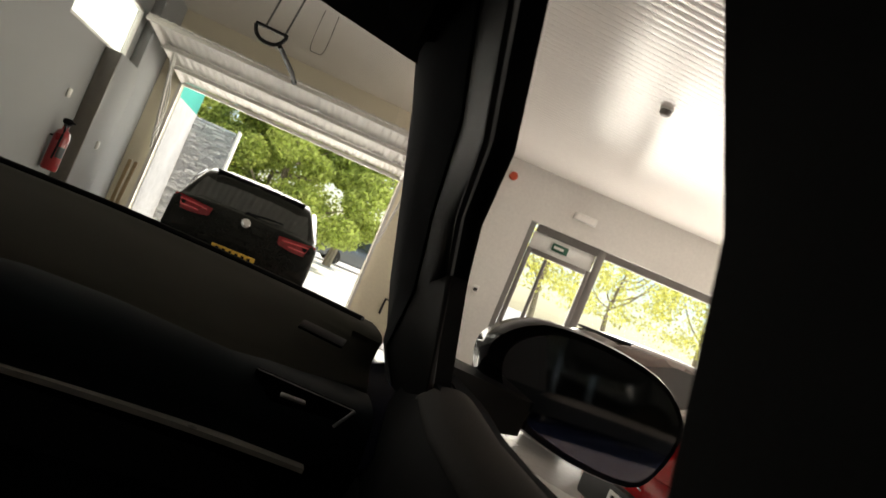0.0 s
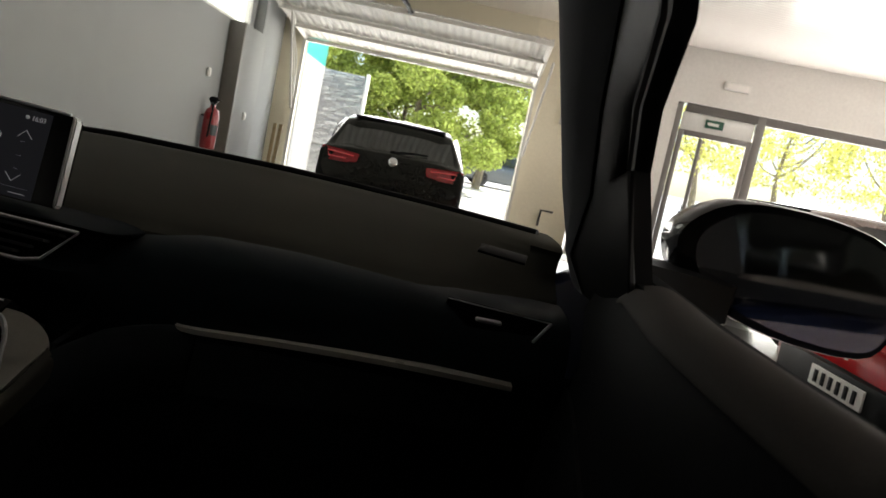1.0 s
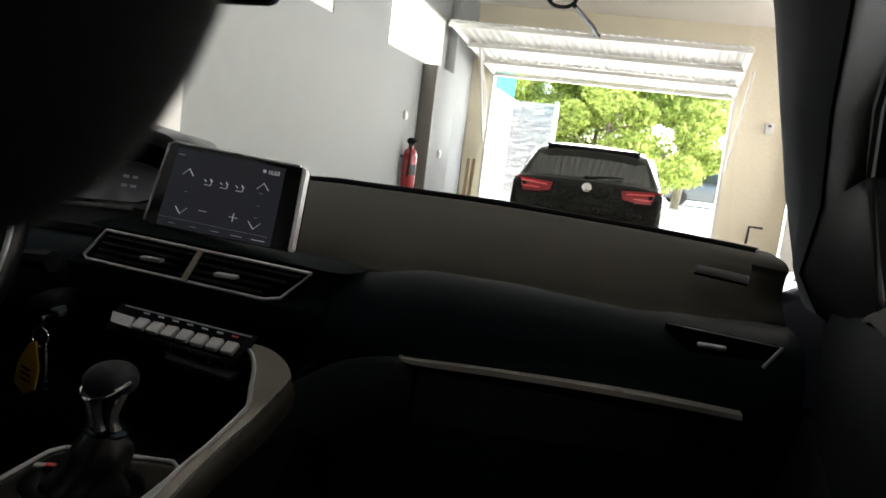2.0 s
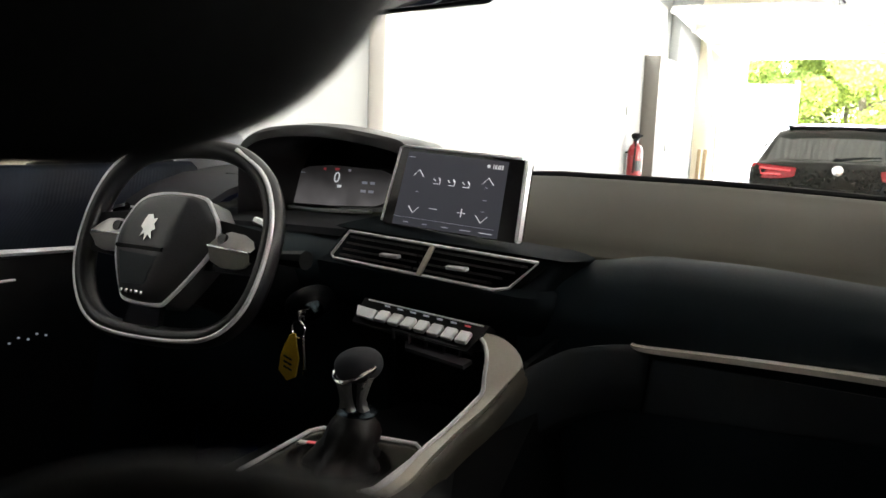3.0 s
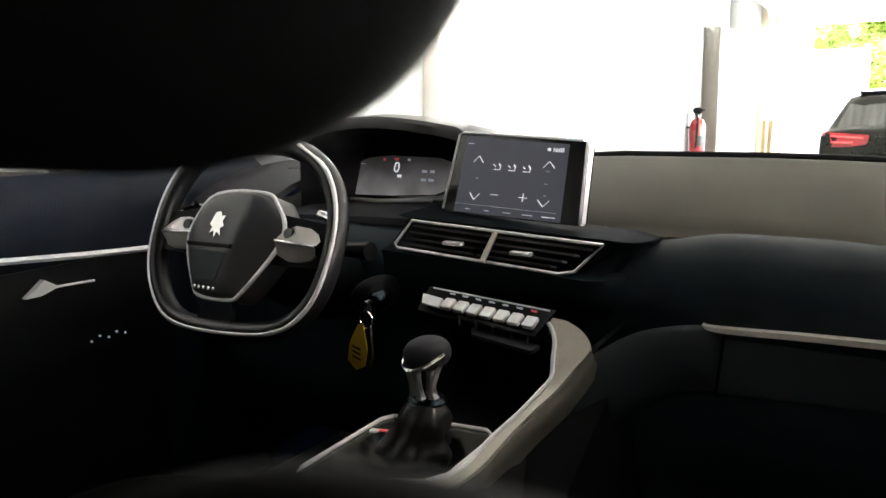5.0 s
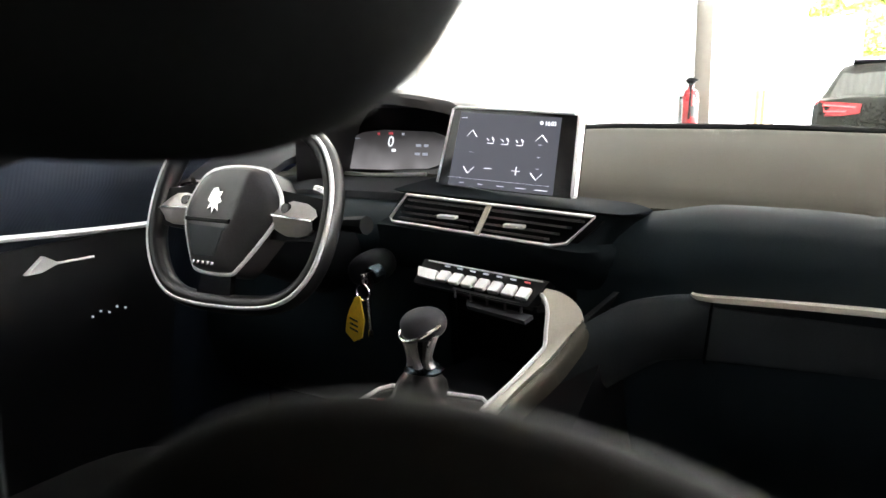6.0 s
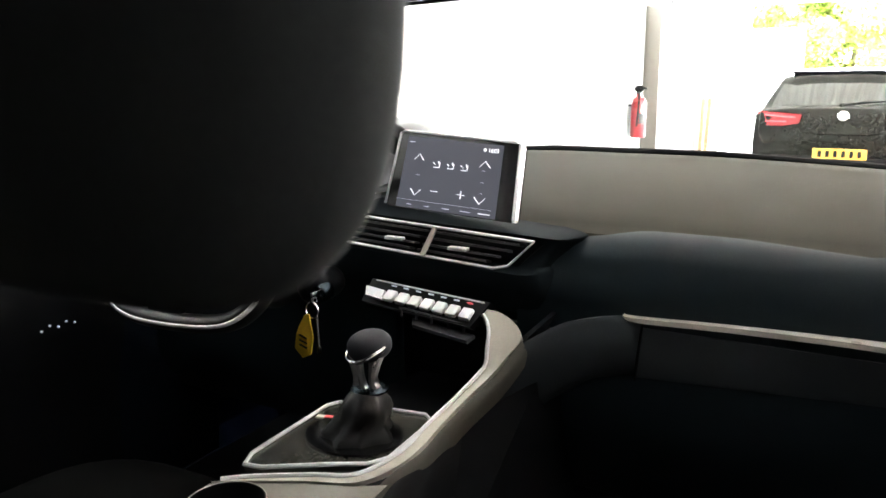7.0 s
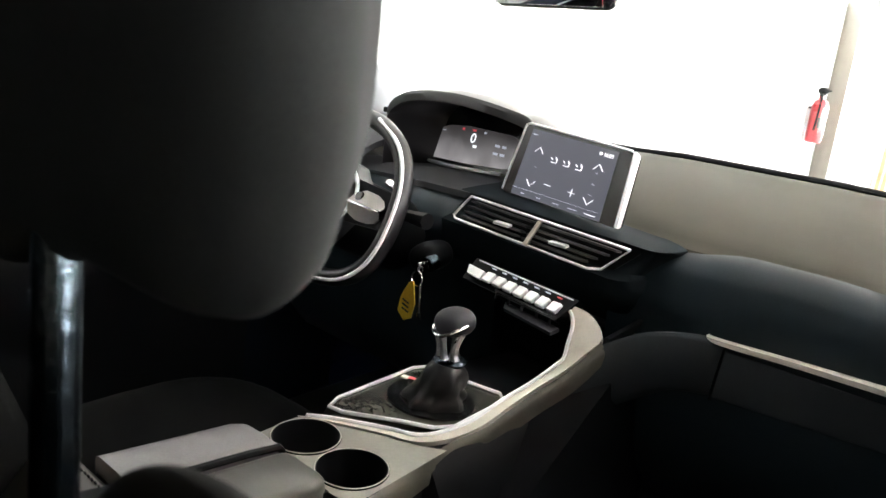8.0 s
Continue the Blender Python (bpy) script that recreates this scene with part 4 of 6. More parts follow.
def build_centre_vents(car):
    bm = B()
    slab(bm, [Vector(p) + Vector((0, 0.03, -0.01)) for p in VO], (0, 0.02, -0.006))
    v = part("centre_vent", bm, M_BLACK, car, "wide twin air vent with silver surround")
    bm = B(); tube(bm, VO, 0.0023, 8, closed=True, up=(0, -1, 0.3))
    part("vent_surround", bm, M_SATIN, v)
    def mid(u, s):   # u across, s downwards
        a = Vector(VO[0]).lerp(Vector(VO[1]), u); b = Vector(VO[4]).lerp(Vector(VO[3]), u)
        return a.lerp(b, s)
    for s in (0.22, 0.45, 0.68, 0.88):
        for a, b in ((0.02 + 0.0 * s, 0.455), (0.505, 0.985 - 0.06 * s)):
            bm = B()
            p, q = mid(a, s), mid(b, s)
            slab(bm, [p + Vector((0, 0.002, 0)), q + Vector((0, 0.002, 0)), q + Vector((0, 0.020, -0.004)), p + Vector((0, 0.020, -0.004))], (0, 0, 0.0035))
            part("slat", bm, M_SLAT, v)
    for u in (0.325, 0.715):
        bm = B(); box(bm, mid(u, 0.56) + Vector((0, -0.004, 0)), (0.032, 0.012, 0.0052), 0.0012)
        part("slider", bm, M_SATIN, v, "small bright vane slider")
    bm = B()
    a, b = mid(0.49, 0.02), mid(0.575, 0.97)
    tube(bm, [a + Vector((0, -0.004, 0)), b + Vector((0, -0.008, 0))], 0.0048, 4)
    part("divider", bm, M_TITAN, v, "satin grey upright divider")


def build_switches(car):
    bm = B()
    slab(bm, [(-0.125, -0.015, 0.972), (0.095, -0.042, 0.968), (0.078, -0.075, 0.938), (-0.125, -0.048, 0.943)], (0, 0.02, -0.012))
    bar = part("switch_bar", bm, M_BLACK, car, "row of piano-key toggle switches")
    m = Matrix.Rotation(radians(-7), 4, "Z") @ Matrix.Rotation(radians(30), 4, "X")
    for k in range(7):
        u = k / 6
        c = Vector((-0.072, -0.047, 0.957)).lerp(Vector((0.066, -0.062, 0.952)), u)
        bm = B(); box(bm, c, (0.0185, 0.020, 0.008), 0.0025, m)
        part("toggle_key", bm, M_SATIN, bar)
        bm = B(); box(bm, c + Vector((0.0, 0.012, 0.013)), (0.009, 0.0012, 0.0025), 0, m)
        part("key_mark", bm, M_REDGLOW if k == 6 else M_ICONDIM, bar)
    bm = B(); tube(bm, [(-0.050, -0.056, 0.9445), (0.070, -0.070, 0.9395)], 0.0016, 6)
    part("lower_rail", bm, M_SLAT, bar)
    for x in (-0.046, -0.018, 0.010, 0.040, 0.066):
        bm = B(); box(bm, (x, -0.057 - (x + 0.05) * 0.11, 0.9375 - (x + 0.05) * 0.04), (0.0035, 0.004, 0.013), 0.001)
        part("toggle_stem", bm, M_SLAT, bar)
    bm = B(); slab(bm, [(-0.02, -0.070, 0.926), (0.078, -0.084, 0.921), (0.082, -0.066, 0.925), (-0.03, -0.052, 0.930)], (0, 0.002, -0.006))
    part("cave_lip", bm, M_LID, bar, "dark grey lip over the storage cave")
    bm = B(); tube(bm, [(-0.112, -0.024, 0.9725), (0.088, -0.048, 0.9680)], 0.0011, 6)
    part("bar_line", bm, M_SATIN, bar)
    bm = B()
    slab(bm, [(-0.122, -0.034, 0.962), (-0.084, -0.040, 0.960), (-0.084, -0.052, 0.949), (-0.116, -0.046, 0.951)], (0, -0.004, 0.004))
    part("end_cap", bm, M_SATIN, bar)


def build_console(car):
    # tunnel body
    bm = B()
    prof = lambda y, z, w0, w1: [(-w1, y, 0.45), (-w0 - 0.03, y, z - 0.06), (-w0, y, z - 0.008), (-w0 + 0.012, y, z), (w0 - 0.012, y, z), (w0, y, z - 0.008), (w0 + 0.03, y, z - 0.06), (w1, y, 0.45)]
    rows = []
    for y, z, xo in ((0.06, 0.80, 0.005), (-0.10, 0.815, 0.005), (-0.16, 0.822, 0.005), (-0.36, 0.822, 0.008), (-0.375, 0.775, 0.01), (-0.50, 0.775, 0.02), (-0.52, 0.81, 0.02), (-0.80, 0.80, 0.03)):
        rows.append([(x + xo, yy, zz) for x, yy, zz in prof(y, z, 0.098, 0.16)])
    loft(bm, rows)
    r = bmesh.ops.extrude_face_region(bm, geom=bm.faces[:]); bmesh.ops.translate(bm, verts=[v for v in r["geom"] if isinstance(v, bmesh.types.BMVert)], vec=(0, 0, -0.02))
    con = part("centre_console", bm, M_BLACK, car, "raised centre console round the gear lever")
    # flank towards the passenger footwell
    bm = B()
    slab(bm, [(0.150, -0.05, 0.93), (0.16, 0.10, 0.95), (0.17, 0.12, 0.50), (0.17, -0.75, 0.45), (0.108, -0.75, 0.79), (0.092, -0.30, 0.80), (0.088, -0.14, 0.815)], (0.008, 0, 0))
    part("console_flank", bm, M_BLACK, con)
    # bright loop from the switches down along the console
    bm = B()
    A = [(0.080, -0.050, 0.953), (0.094, -0.055, 0.945), (0.102, -0.063, 0.929), (0.106, -0.076, 0.910), (0.109, -0.087, 0.890), (0.103, -0.100, 0.878), (0.086, -0.138, 0.852), (0.076, -0.186, 0.837), (0.078, -0.245, 0.829), (0.074, -0.300, 0.828), (0.058, -0.335, 0.827), (0.020, -0.355, 0.827), (-0.040, -0.392, 0.827), (-0.068, -0.415, 0.827)]
    C = [(0.088, -0.046, 0.959), (0.112, -0.045, 0.956), (0.136, -0.050, 0.946), (0.151, -0.061, 0.930), (0.138, -0.078, 0.907), (0.121, -0.100, 0.880), (0.102, -0.138, 0.856), (0.094, -0.188, 0.839), (0.095, -0.245, 0.830), (0.091, -0.305, 0.829), (0.070, -0.348, 0.829), (0.022, -0.370, 0.829), (-0.042, -0.404, 0.829), (-0.074, -0.424, 0.829)]
    a, c = spline(A, 4), spline(C, 4)
    loft(bm, [a, c])
    r = bmesh.ops.extrude_face_region(bm, geom=bm.faces[:]); bmesh.ops.translate(bm, verts=[v for v in r["geom"] if isinstance(v, bmesh.types.BMVert)], vec=(0, 0.008, -0.014))
    part("loop_trim", bm, M_TITAN, con, "champagne satin metal loop trim")
    bm = B(); tube(bm, [p + Vector((0, 0, 0.002)) for p in a], 0.0030, 6)
    part("loop_bead", bm, M_SATIN, con)
    # lacquered side below the loop
    edge = spline([(x + o, y, z - 0.003) for (x, y, z), o in zip(C[3:10], (0.0, 0.002, 0.003, 0.003, 0.003, 0.003, 0.003))] + [(0.100, -0.36, 0.826), (0.112, -0.44, 0.825), (0.120, -0.52, 0.825)], 4)
    bm = B(); loft(bm, [[p, p + Vector((0.005, -0.001, -0.006)), p + Vector((0.009, 0.0, -0.016)), p + Vector((0.009, 0.003, -0.032)), p + Vector((-0.006, 0.006, -0.036))] for p in edge])
    part("console_side", bm, M_SIDE, con, "dark olive lacquered side of the console")
    # gear plate
    bm = B()
    GP = [(-0.068, -0.376, 0.828), (-0.080, -0.350, 0.828), (-0.088, -0.190, 0.828), (-0.080, -0.172, 0.828), (0.050, -0.150, 0.828), (0.068, -0.165, 0.828), (0.074, -0.280, 0.828), (0.060, -0.305, 0.828), (0.02, -0.328, 0.828), (-0.045, -0.372, 0.828)]
    slab(bm, GP, (0, 0, -0.006))
    part("gear_plate", bm, M_GEARPLATE, con, "dull metallic gear lever plate")
    bm = B(); tube(bm, [Vector(p) + Vector((0, 0, 0.002)) for p in GP], 0.0028, 6, closed=True)
    part("gear_plate_rim", bm, M_SATIN, con)
    bm = B(); box(bm, (-0.066, -0.222, 0.8296), (0.026, 0.009, 0.003), 0.001, Matrix.Rotation(0.25, 4, "Z"))
    lamp = part("brake_switch", bm, M_PLATE, con, "pale parking brake switch with a red lamp")
    bm = B(); box(bm, (-0.060, -0.222, 0.8318), (0.011, 0.007, 0.0016), 0.0005, Matrix.Rotation(0.25, 4, "Z"))
    part("brake_lamp", bm, M_REDGLOW, lamp, "red lit parking brake symbol")
    # gear lever
    GX, GY = 0.012, -0.235
    bm = B(); slab(bm, [(GX - 0.012 + 0.066 * math.cos(q), GY - 0.012 + 0.058 * math.sin(q), 0.8284) for q in (2 * math.pi * k / 32 for k in range(32))], (0, 0, 0.0035))
    part("boot_ring", bm, M_GLOSS, con, "glossy black oval round the boot")
    bm = B()
    rows = []
    for z, r, ox, wob in ((0.831, 0.044, -0.006, 0.14), (0.836, 0.043, -0.005, 0.16), (0.842, 0.038, -0.004, 0.20), (0.850, 0.034, -0.003, 0.17), (0.858, 0.033, 0.002, 0.10), (0.870, 0.032, 0.004, 0.09), (0.880, 0.029, 0.005, 0.07), (0.888, 0.023, 0.005, 0.03), (0.893, 0.019, 0.005, 0.0)):
        rows.append([(GX + ox + r * math.cos(q) * (1 + wob * math.sin(5 * q + z * 70)), GY - 0.008 + ox * 0.4 + r * math.sin(q) * (1 + wob * 0.8 * math.sin(7 * q - z * 60)), z) for q in (2 * math.pi * k / 40 for k in range(40))])
    loft(bm, rows, True, True)
    lev = part("gear_boot", bm, M_BOOT, con, "gathered black leather gear boot")
    KX, KZ = GX + 0.005, 0.948          # centre of the knob
    bm = B(); lathe(bm, [(0.019, 0), (0.024, 0.002), (0.0245, 0.005), (0.020, 0.009), (0.014, 0.010)], Matrix.Translation((KX, GY, KZ - 0.060)), 24)
    part("collar", bm, M_POST, lev)
    # waisted neck with an open slot
    for pts, r in (([(-0.014, -0.006, 0.905), (-0.015, -0.007, 0.920), (-0.019, -0.010, 0.945)], 0.0062), ([(0.000, -0.012, 0.905), (-0.003, -0.013, 0.920), (-0.002, -0.020, 0.942)], 0.0058), ([(0.012, -0.004, 0.905), (0.009, -0.004, 0.920), (0.019, -0.006, 0.950)], 0.0068), ([(0.0, 0.010, 0.905), (0.0, 0.008, 0.920), (0.0, 0.012, 0.948)], 0.0070)):
        bm = B(); tube(bm, spline([(KX + x, GY + y, z - 0.009) for x, y, z in pts], 5), [r * (1.12 - 0.3 * math.sin(math.pi * i / 10)) for i in range(11)], 8, up=(0, 1, 0))
        part("lever_strut", bm, M_NECK, lev)
    bm = B(); cushion(bm, (KX, GY + 0.002, KZ + 0.001), (0.0275, 0.029, 0.0205), 2.2, Matrix.Rotation(radians(-8), 4, "Y"), 32, 20)
    part("knob", bm, M_LID, lev, "rounded grey leather knob")
    bm = B()
    band = spline([(KX - 0.0268, GY + 0.004, 0.9420), (KX - 0.0225, GY - 0.016, 0.9395), (KX - 0.010, GY - 0.0268, 0.9355), (KX + 0.004, GY - 0.0275, 0.9375), (KX + 0.017, GY - 0.0215, 0.9445), (KX + 0.0272, GY - 0.004, 0.9535)], 5)
    tube(bm, band, 0.0024, 6)
    tube(bm, [(KX + 0.0272, GY - 0.004, 0.9535), (KX + 0.020, GY - 0.012, 0.9390), (KX + 0.013, GY - 0.010, 0.9250)], [0.0024, 0.0020, 0.0016], 6)
    part("knob_trim", bm, M_CHROME, lev)
    # cup holders and armrest
    CUPS = ((-0.028, -0.447), (0.063, -0.452))
    for x, y in CUPS:
        bm = B()
        loft(bm, [[(x + r * math.cos(q), y + r * math.sin(q), 0.8245 + h) for q in (2 * math.pi * k / 32 for k in range(32))] for r, h in ((0.0445, -0.01), (0.0445, 0.0035), (0.042, 0.004), (0.0412, 0.001), (0.039, -0.055), (0.030, -0.060), (0.002, -0.060))], True)
        cup = part("cup_holder", bm, M_BLACK, con, "deep black cup holder")
        bm = B(); tube(bm, [(x + 0.0435 * math.cos(q), y + 0.0435 * math.sin(q), 0.8285) for q in (2 * math.pi * k / 32 for k in range(32))], 0.0006, 6, closed=True)
        part("cup_rim", bm, M_TITAN, cup)
    bm = B()
    edge = [(-0.075, -0.425), (0.02, -0.372), (0.075, -0.350), (0.105, -0.33), (0.118, -0.50), (0.02, -0.51), (-0.07, -0.50)]
    loops = [edge] + [[(x + 0.0435 * math.cos(2 * math.pi * i / 28), y + 0.0435 * math.sin(2 * math.pi * i / 28)) for i in range(28)] for x, y in CUPS]
    es = []
    for lp in loops:
        vs = [bm.verts.new((x, y, 0.8265)) for x, y in lp]
        es += [bm.edges.new((vs[i], vs[(i + 1) % len(vs)])) for i in range(len(vs))]
    bmesh.ops.triangle_fill(bm, edges=es, use_beauty=True)
    part("cup_plate", bm, M_CUP, con)
    # split lid, rising towards the back, over a dark body
    def lid_z(y):
        return 0.858 - 0.096 * (y + 0.507)
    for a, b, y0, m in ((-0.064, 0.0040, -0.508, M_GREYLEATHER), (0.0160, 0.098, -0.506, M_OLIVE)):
        bm = B()
        n = 14
        rows = []
        for k in range(n + 1):
            y = y0 - 0.186 * k / n
            r = 0.020 * max(0.0, 1 - k / 2.0) ** 2          # front corners drawn in
            l, q = (a + r, b) if a < 0 else (a, b - r)
            z = lid_z(y) - (0.004 if a > 0 else 0.0) - 0.010 * max(0.0, 1 - k / 1.5) ** 2
            puff = 0.0022 * math.sin(math.pi * k / n) + 0.0012 * math.sin(2.3 * k)
            rows.append([(l, y, z - 0.040), (l, y, z - 0.008), (l + 0.003, y, z - 0.002), (l + 0.010, y, z + 0.0005), ((l + q) / 2, y, z + puff), (q - 0.010, y, z + 0.0005), (q - 0.003, y, z - 0.002), (q, y, z - 0.008), (q, y, z - 0.040)])
        loft(bm, rows, False, False)
        for row in (rows[0], rows[-1]):
            bm.faces.new([bm.verts.new(p) for p in row])
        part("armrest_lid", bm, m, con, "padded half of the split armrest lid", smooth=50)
    bm = B()
    loft(bm, [[(-0.060, y, 0.70), (-0.060, y, z), (0.094, y, z), (0.094, y, 0.70)] for y, z in ((-0.514, 0.838), (-0.700, 0.856))], True, True)
    part("armrest_body", bm, M_BLACK, con)
    # black bar laid in the gap to paint the groove's shade
    bm = B(); tube(bm, [(0.0078, y, lid_z(y) - d) for y, d in ((-0.511, 0.014), (-0.516, 0.006), (-0.56, 0.004), (-0.62, 0.004), (-0.692, 0.004))], 0.0046, 8)
    part("lid_seam", bm, M_BLACK, con, "black filler for the shade in the groove between the lid halves")
    # rear of the console, falling away behind the lid, with a stitched seam
    bm = B()
    rows = [[(-0.135, y, z), (-0.130, y, z + 0.004), (0.0, y, z + 0.005), (0.125, y, z + 0.004), (0.130, y, z)] for y, z in ((-0.703, 0.840), (-0.704, 0.860), (-0.710, 0.864), (-0.735, 0.853), (-0.775, 0.815), (-0.790, 0.760), (-0.792, 0.66))]
    loft(bm, rows)
    r = bmesh.ops.extrude_face_region(bm, geom=bm.faces[:]); bmesh.ops.translate(bm, verts=[v for v in r["geom"] if isinstance(v, bmesh.types.BMVert)], vec=(0, 0.004, -0.012))
    part("rear_console", bm, M_OLIVE, con, "olive leather rear end of the console", smooth=60)
    bm = B()
    for k in range(34):
        x = -0.125 + 0.25 * k / 33
        tube(bm, [(x, -0.7115, 0.8685), (x + 0.004, -0.7125, 0.8685)], 0.0012, 5)
    part("stitching", bm, M_BLACK, con)
    # storage cave under the switches
    bm = B()
    slab(bm, [(-0.125, -0.035, 0.938), (0.085, -0.060, 0.935), (0.085, 0.10, 0.90), (-0.125, 0.12, 0.90)], (0, 0, -0.008))
    part("cave_roof", bm, M_BLACK, con)
    bm = B(); box(bm, (-0.02, 0.11, 0.86), (0.24, 0.02, 0.12))
    part("cave_back", bm, M_BLACK, con)


def build_dashboard(car):
    # padded top: sections from the windscreen to the rolled edge
    bm = B()
    rows = []
    for x in (-0.76, -0.64, -0.58, -0.45, -0.25, -0.20, -0.13, 0.02, 0.14, 0.20, 0.27, 0.36, 0.46, 0.56, 0.66, 0.72, 0.765):
        far = 0.42 - 0.16 * (abs(x) / 0.76) ** 4
        ztop = 1.147 - 0.010 * (x > 0.3) * (x - 0.3) / 0.4 - (0.0 if x > -0.05 else 0.006)
        lip, zl = (0.075, 1.064) if x >= 0.14 else (0.085, 1.060)
        if x > 0.6:
            lip += (x - 0.6) * 0.5
        rows.append([(x, 0.95 - 0.35 * (abs(x) / 0.76) ** 2, 1.06), (x, far + 0.16, 1.128), (x, far, ztop), (x, far - 0.06, ztop - 0.007), (x, (far + lip) / 2, (ztop + zl) / 2 + 0.014), (x, lip + 0.05, zl + 0.020), (x, lip + 0.014, zl + 0.001), (x, lip, zl - 0.010), (x, lip + 0.02, zl - 0.03)])
    rows = [spline(r, 3) for r in rows]
    rows = [[Vector((p.x, p.y, min(p.z, 1.045))) if p.x < -0.18 and p.y < 0.42 else p for p in r] for r in rows]
    loft(bm, rows)
    dash = part("dashboard", bm, M_PAD, car, "grained grey-olive dashboard pad")
    # lower face, glovebox side and driver side
    for x0, x1, nm in ((0.10, 0.765, "glovebox_face"), (-0.765, -0.12, "knee_panel")):
        bm = B()
        rows = []
        for k in range(29):
            x = x0 + (x1 - x0) * k / 28
            e = 0.02 * (abs(x) > 0.6) * (abs(x) - 0.6) / 0.16
            w = min(max((x - 0.10) / 0.20, 0.0), 1.0)
            hi = 0.019 * w * w * (3 - 2 * w) - 0.012 * max(0.0, (x - 0.40) / 0.36) if x0 > 0 else 0.0
            rows.append([(x, 0.12, 1.050 + hi), (x, 0.070 - e, 1.044 + hi), (x, 0.040 - e, 1.020 + hi * 0.7), (x, 0.030 - e, 0.975), (x, 0.040 - e, 0.945), (x, 0.045, 0.86), (x, 0.06, 0.74), (x, 0.14, 0.62), (x, 0.35, 0.50)])
        loft(bm, [spline(r, 2) for r in rows])
        r = bmesh.ops.extrude_face_region(bm, geom=bm.faces[:]); bmesh.ops.translate(bm, verts=[v for v in r["geom"] if isinstance(v, bmesh.types.BMVert)], vec=(0, 0.02, 0))
        part(nm, bm, M_NAVY, dash, "dark navy-black soft lower dashboard")
    # centre fairing round the screen and vents
    bm = B()
    rows = []
    for k in range(14):
        u = min(k / 8, 1.0)
        a = Vector(VO[0]).lerp(Vector(VO[1]), u) + Vector((-0.035 + 0.050 * u, 0.012, 0.004))
        b = Vector(VO[4]).lerp(Vector(VO[3]), u) + Vector((-0.035 + 0.070 * u, 0.004, -0.007))
        q = max(0.0, (k - 8) / 5) * math.pi / 2   # rounded outer end, turned back into the dashboard
        dx, dy = 0.040 * math.sin(q), 0.10 * (1 - math.cos(q))
        a += Vector((dx, dy, -0.004 * math.sin(q))); b += Vector((dx * 1.2, dy, 0.0))
        g = 0.028 * math.cos(q)
        rows.append([a + Vector((0, 0.12, 0.006)), a + Vector((0, 0.05, 0.004)), a + Vector((0, 0.006, 0.0015)), a, a + Vector((0, g, -0.008)), b + Vector((0, g, 0.006)), b, b + Vector((0, 0.006, -0.022)), Vector((b.x, 0.012 + dy, 0.965)), Vector((b.x, 0.05 + dy, 0.93))])
    loft(bm, rows)
    part("centre_fairing", bm, M_FAIRING, dash, smooth=70)
    # dark band at the foot of the windscreen
    bm = B()
    tube(bm, [(x, 0.452 - 0.16 * (abs(x) / 0.76) ** 4, 1.1485 - (0.010 * (x - 0.3) / 0.4 if x > 0.3 else 0) - (0.0 if x > -0.05 else 0.006)) for x in (-0.72, -0.5, -0.3, -0.1, 0.0, 0.1, 0.2, 0.3, 0.4, 0.5, 0.6, 0.68, 0.74)], 0.0065, 8)
    part("screen_foot_seal", bm, M_BLACK, dash)
    # bright strip across the glovebox
    bm = B()
    S = [(0.266, 0.026, 0.9565), (0.285, 0.023, 0.955), (0.40, 0.020, 0.961), (0.55, 0.012, 0.966), (0.70, 0.000, 0.967)]
    T = [(0.266, 0.026, 0.9548), (0.287, 0.0235, 0.9485), (0.40, 0.0205, 0.9535), (0.55, 0.0125, 0.9590), (0.70, 0.0005, 0.9605)]
    loft(bm, [spline(S, 4), spline(T, 4)])
    r = bmesh.ops.extrude_face_region(bm, geom=bm.faces[:]); bmesh.ops.translate(bm, verts=[v for v in r["geom"] if isinstance(v, bmesh.types.BMVert)], vec=(0, 0.03, 0))
    part("dash_strip", bm, M_STRIP, dash, "slim champagne metal strip")
    # glovebox seam lines
    bm = B(); tube(bm, spline([(0.2935, 0.0330, 0.948), (0.2900, 0.0345, 0.925), (0.2845, 0.0385, 0.872), (0.2840, 0.0410, 0.858)], 4), 0.0021, 6)
    part("glovebox_seam", bm, M_BLACK, dash)
    bm = B()
    rows = []
    for x in (0.292, 0.40, 0.50, 0.60, 0.69):
        rows.append([(x - 0.0 * (1 if x > 0.3 else 0), 0.0365, 0.938), (x, 0.0365, 0.925), (x - (0.006 if x < 0.3 else 0), 0.0405, 0.868 + 0.06 * (x - 0.292)), (x - (0.006 if x < 0.3 else 0), 0.0430, 0.862 + 0.06 * (x - 0.292))])
    loft(bm, rows)
    r = bmesh.ops.extrude_face_region(bm, geom=bm.faces[:]); bmesh.ops.translate(bm, verts=[v for v in r["geom"] if isinstance(v, bmesh.types.BMVert)], vec=(0, 0.02, 0))
    part("glovebox_lid", bm, M_GLOVE, dash, "dark glovebox lid")
    bm = B()
    top = spline([(0.140, -0.070, 0.914), (0.191, -0.032, 0.946), (0.222, -0.011, 0.954), (0.262, 0.018, 0.953), (0.286, 0.033, 0.942)], 4)
    low = spline([(0.118, -0.100, 0.790), (0.150, -0.056, 0.818), (0.193, -0.022, 0.846), (0.226, 0.004, 0.860), (0.280, 0.038, 0.862)], 4)
    loft(bm, [[p, p.lerp(q, 0.06) + Vector((0.001, -0.004, 0)), p.lerp(q, 0.5) + Vector((0.002, -0.003, 0)), p.lerp(q, 0.94), q + Vector((0.004, 0.012, 0.0))] for p, q in zip(top, low)])
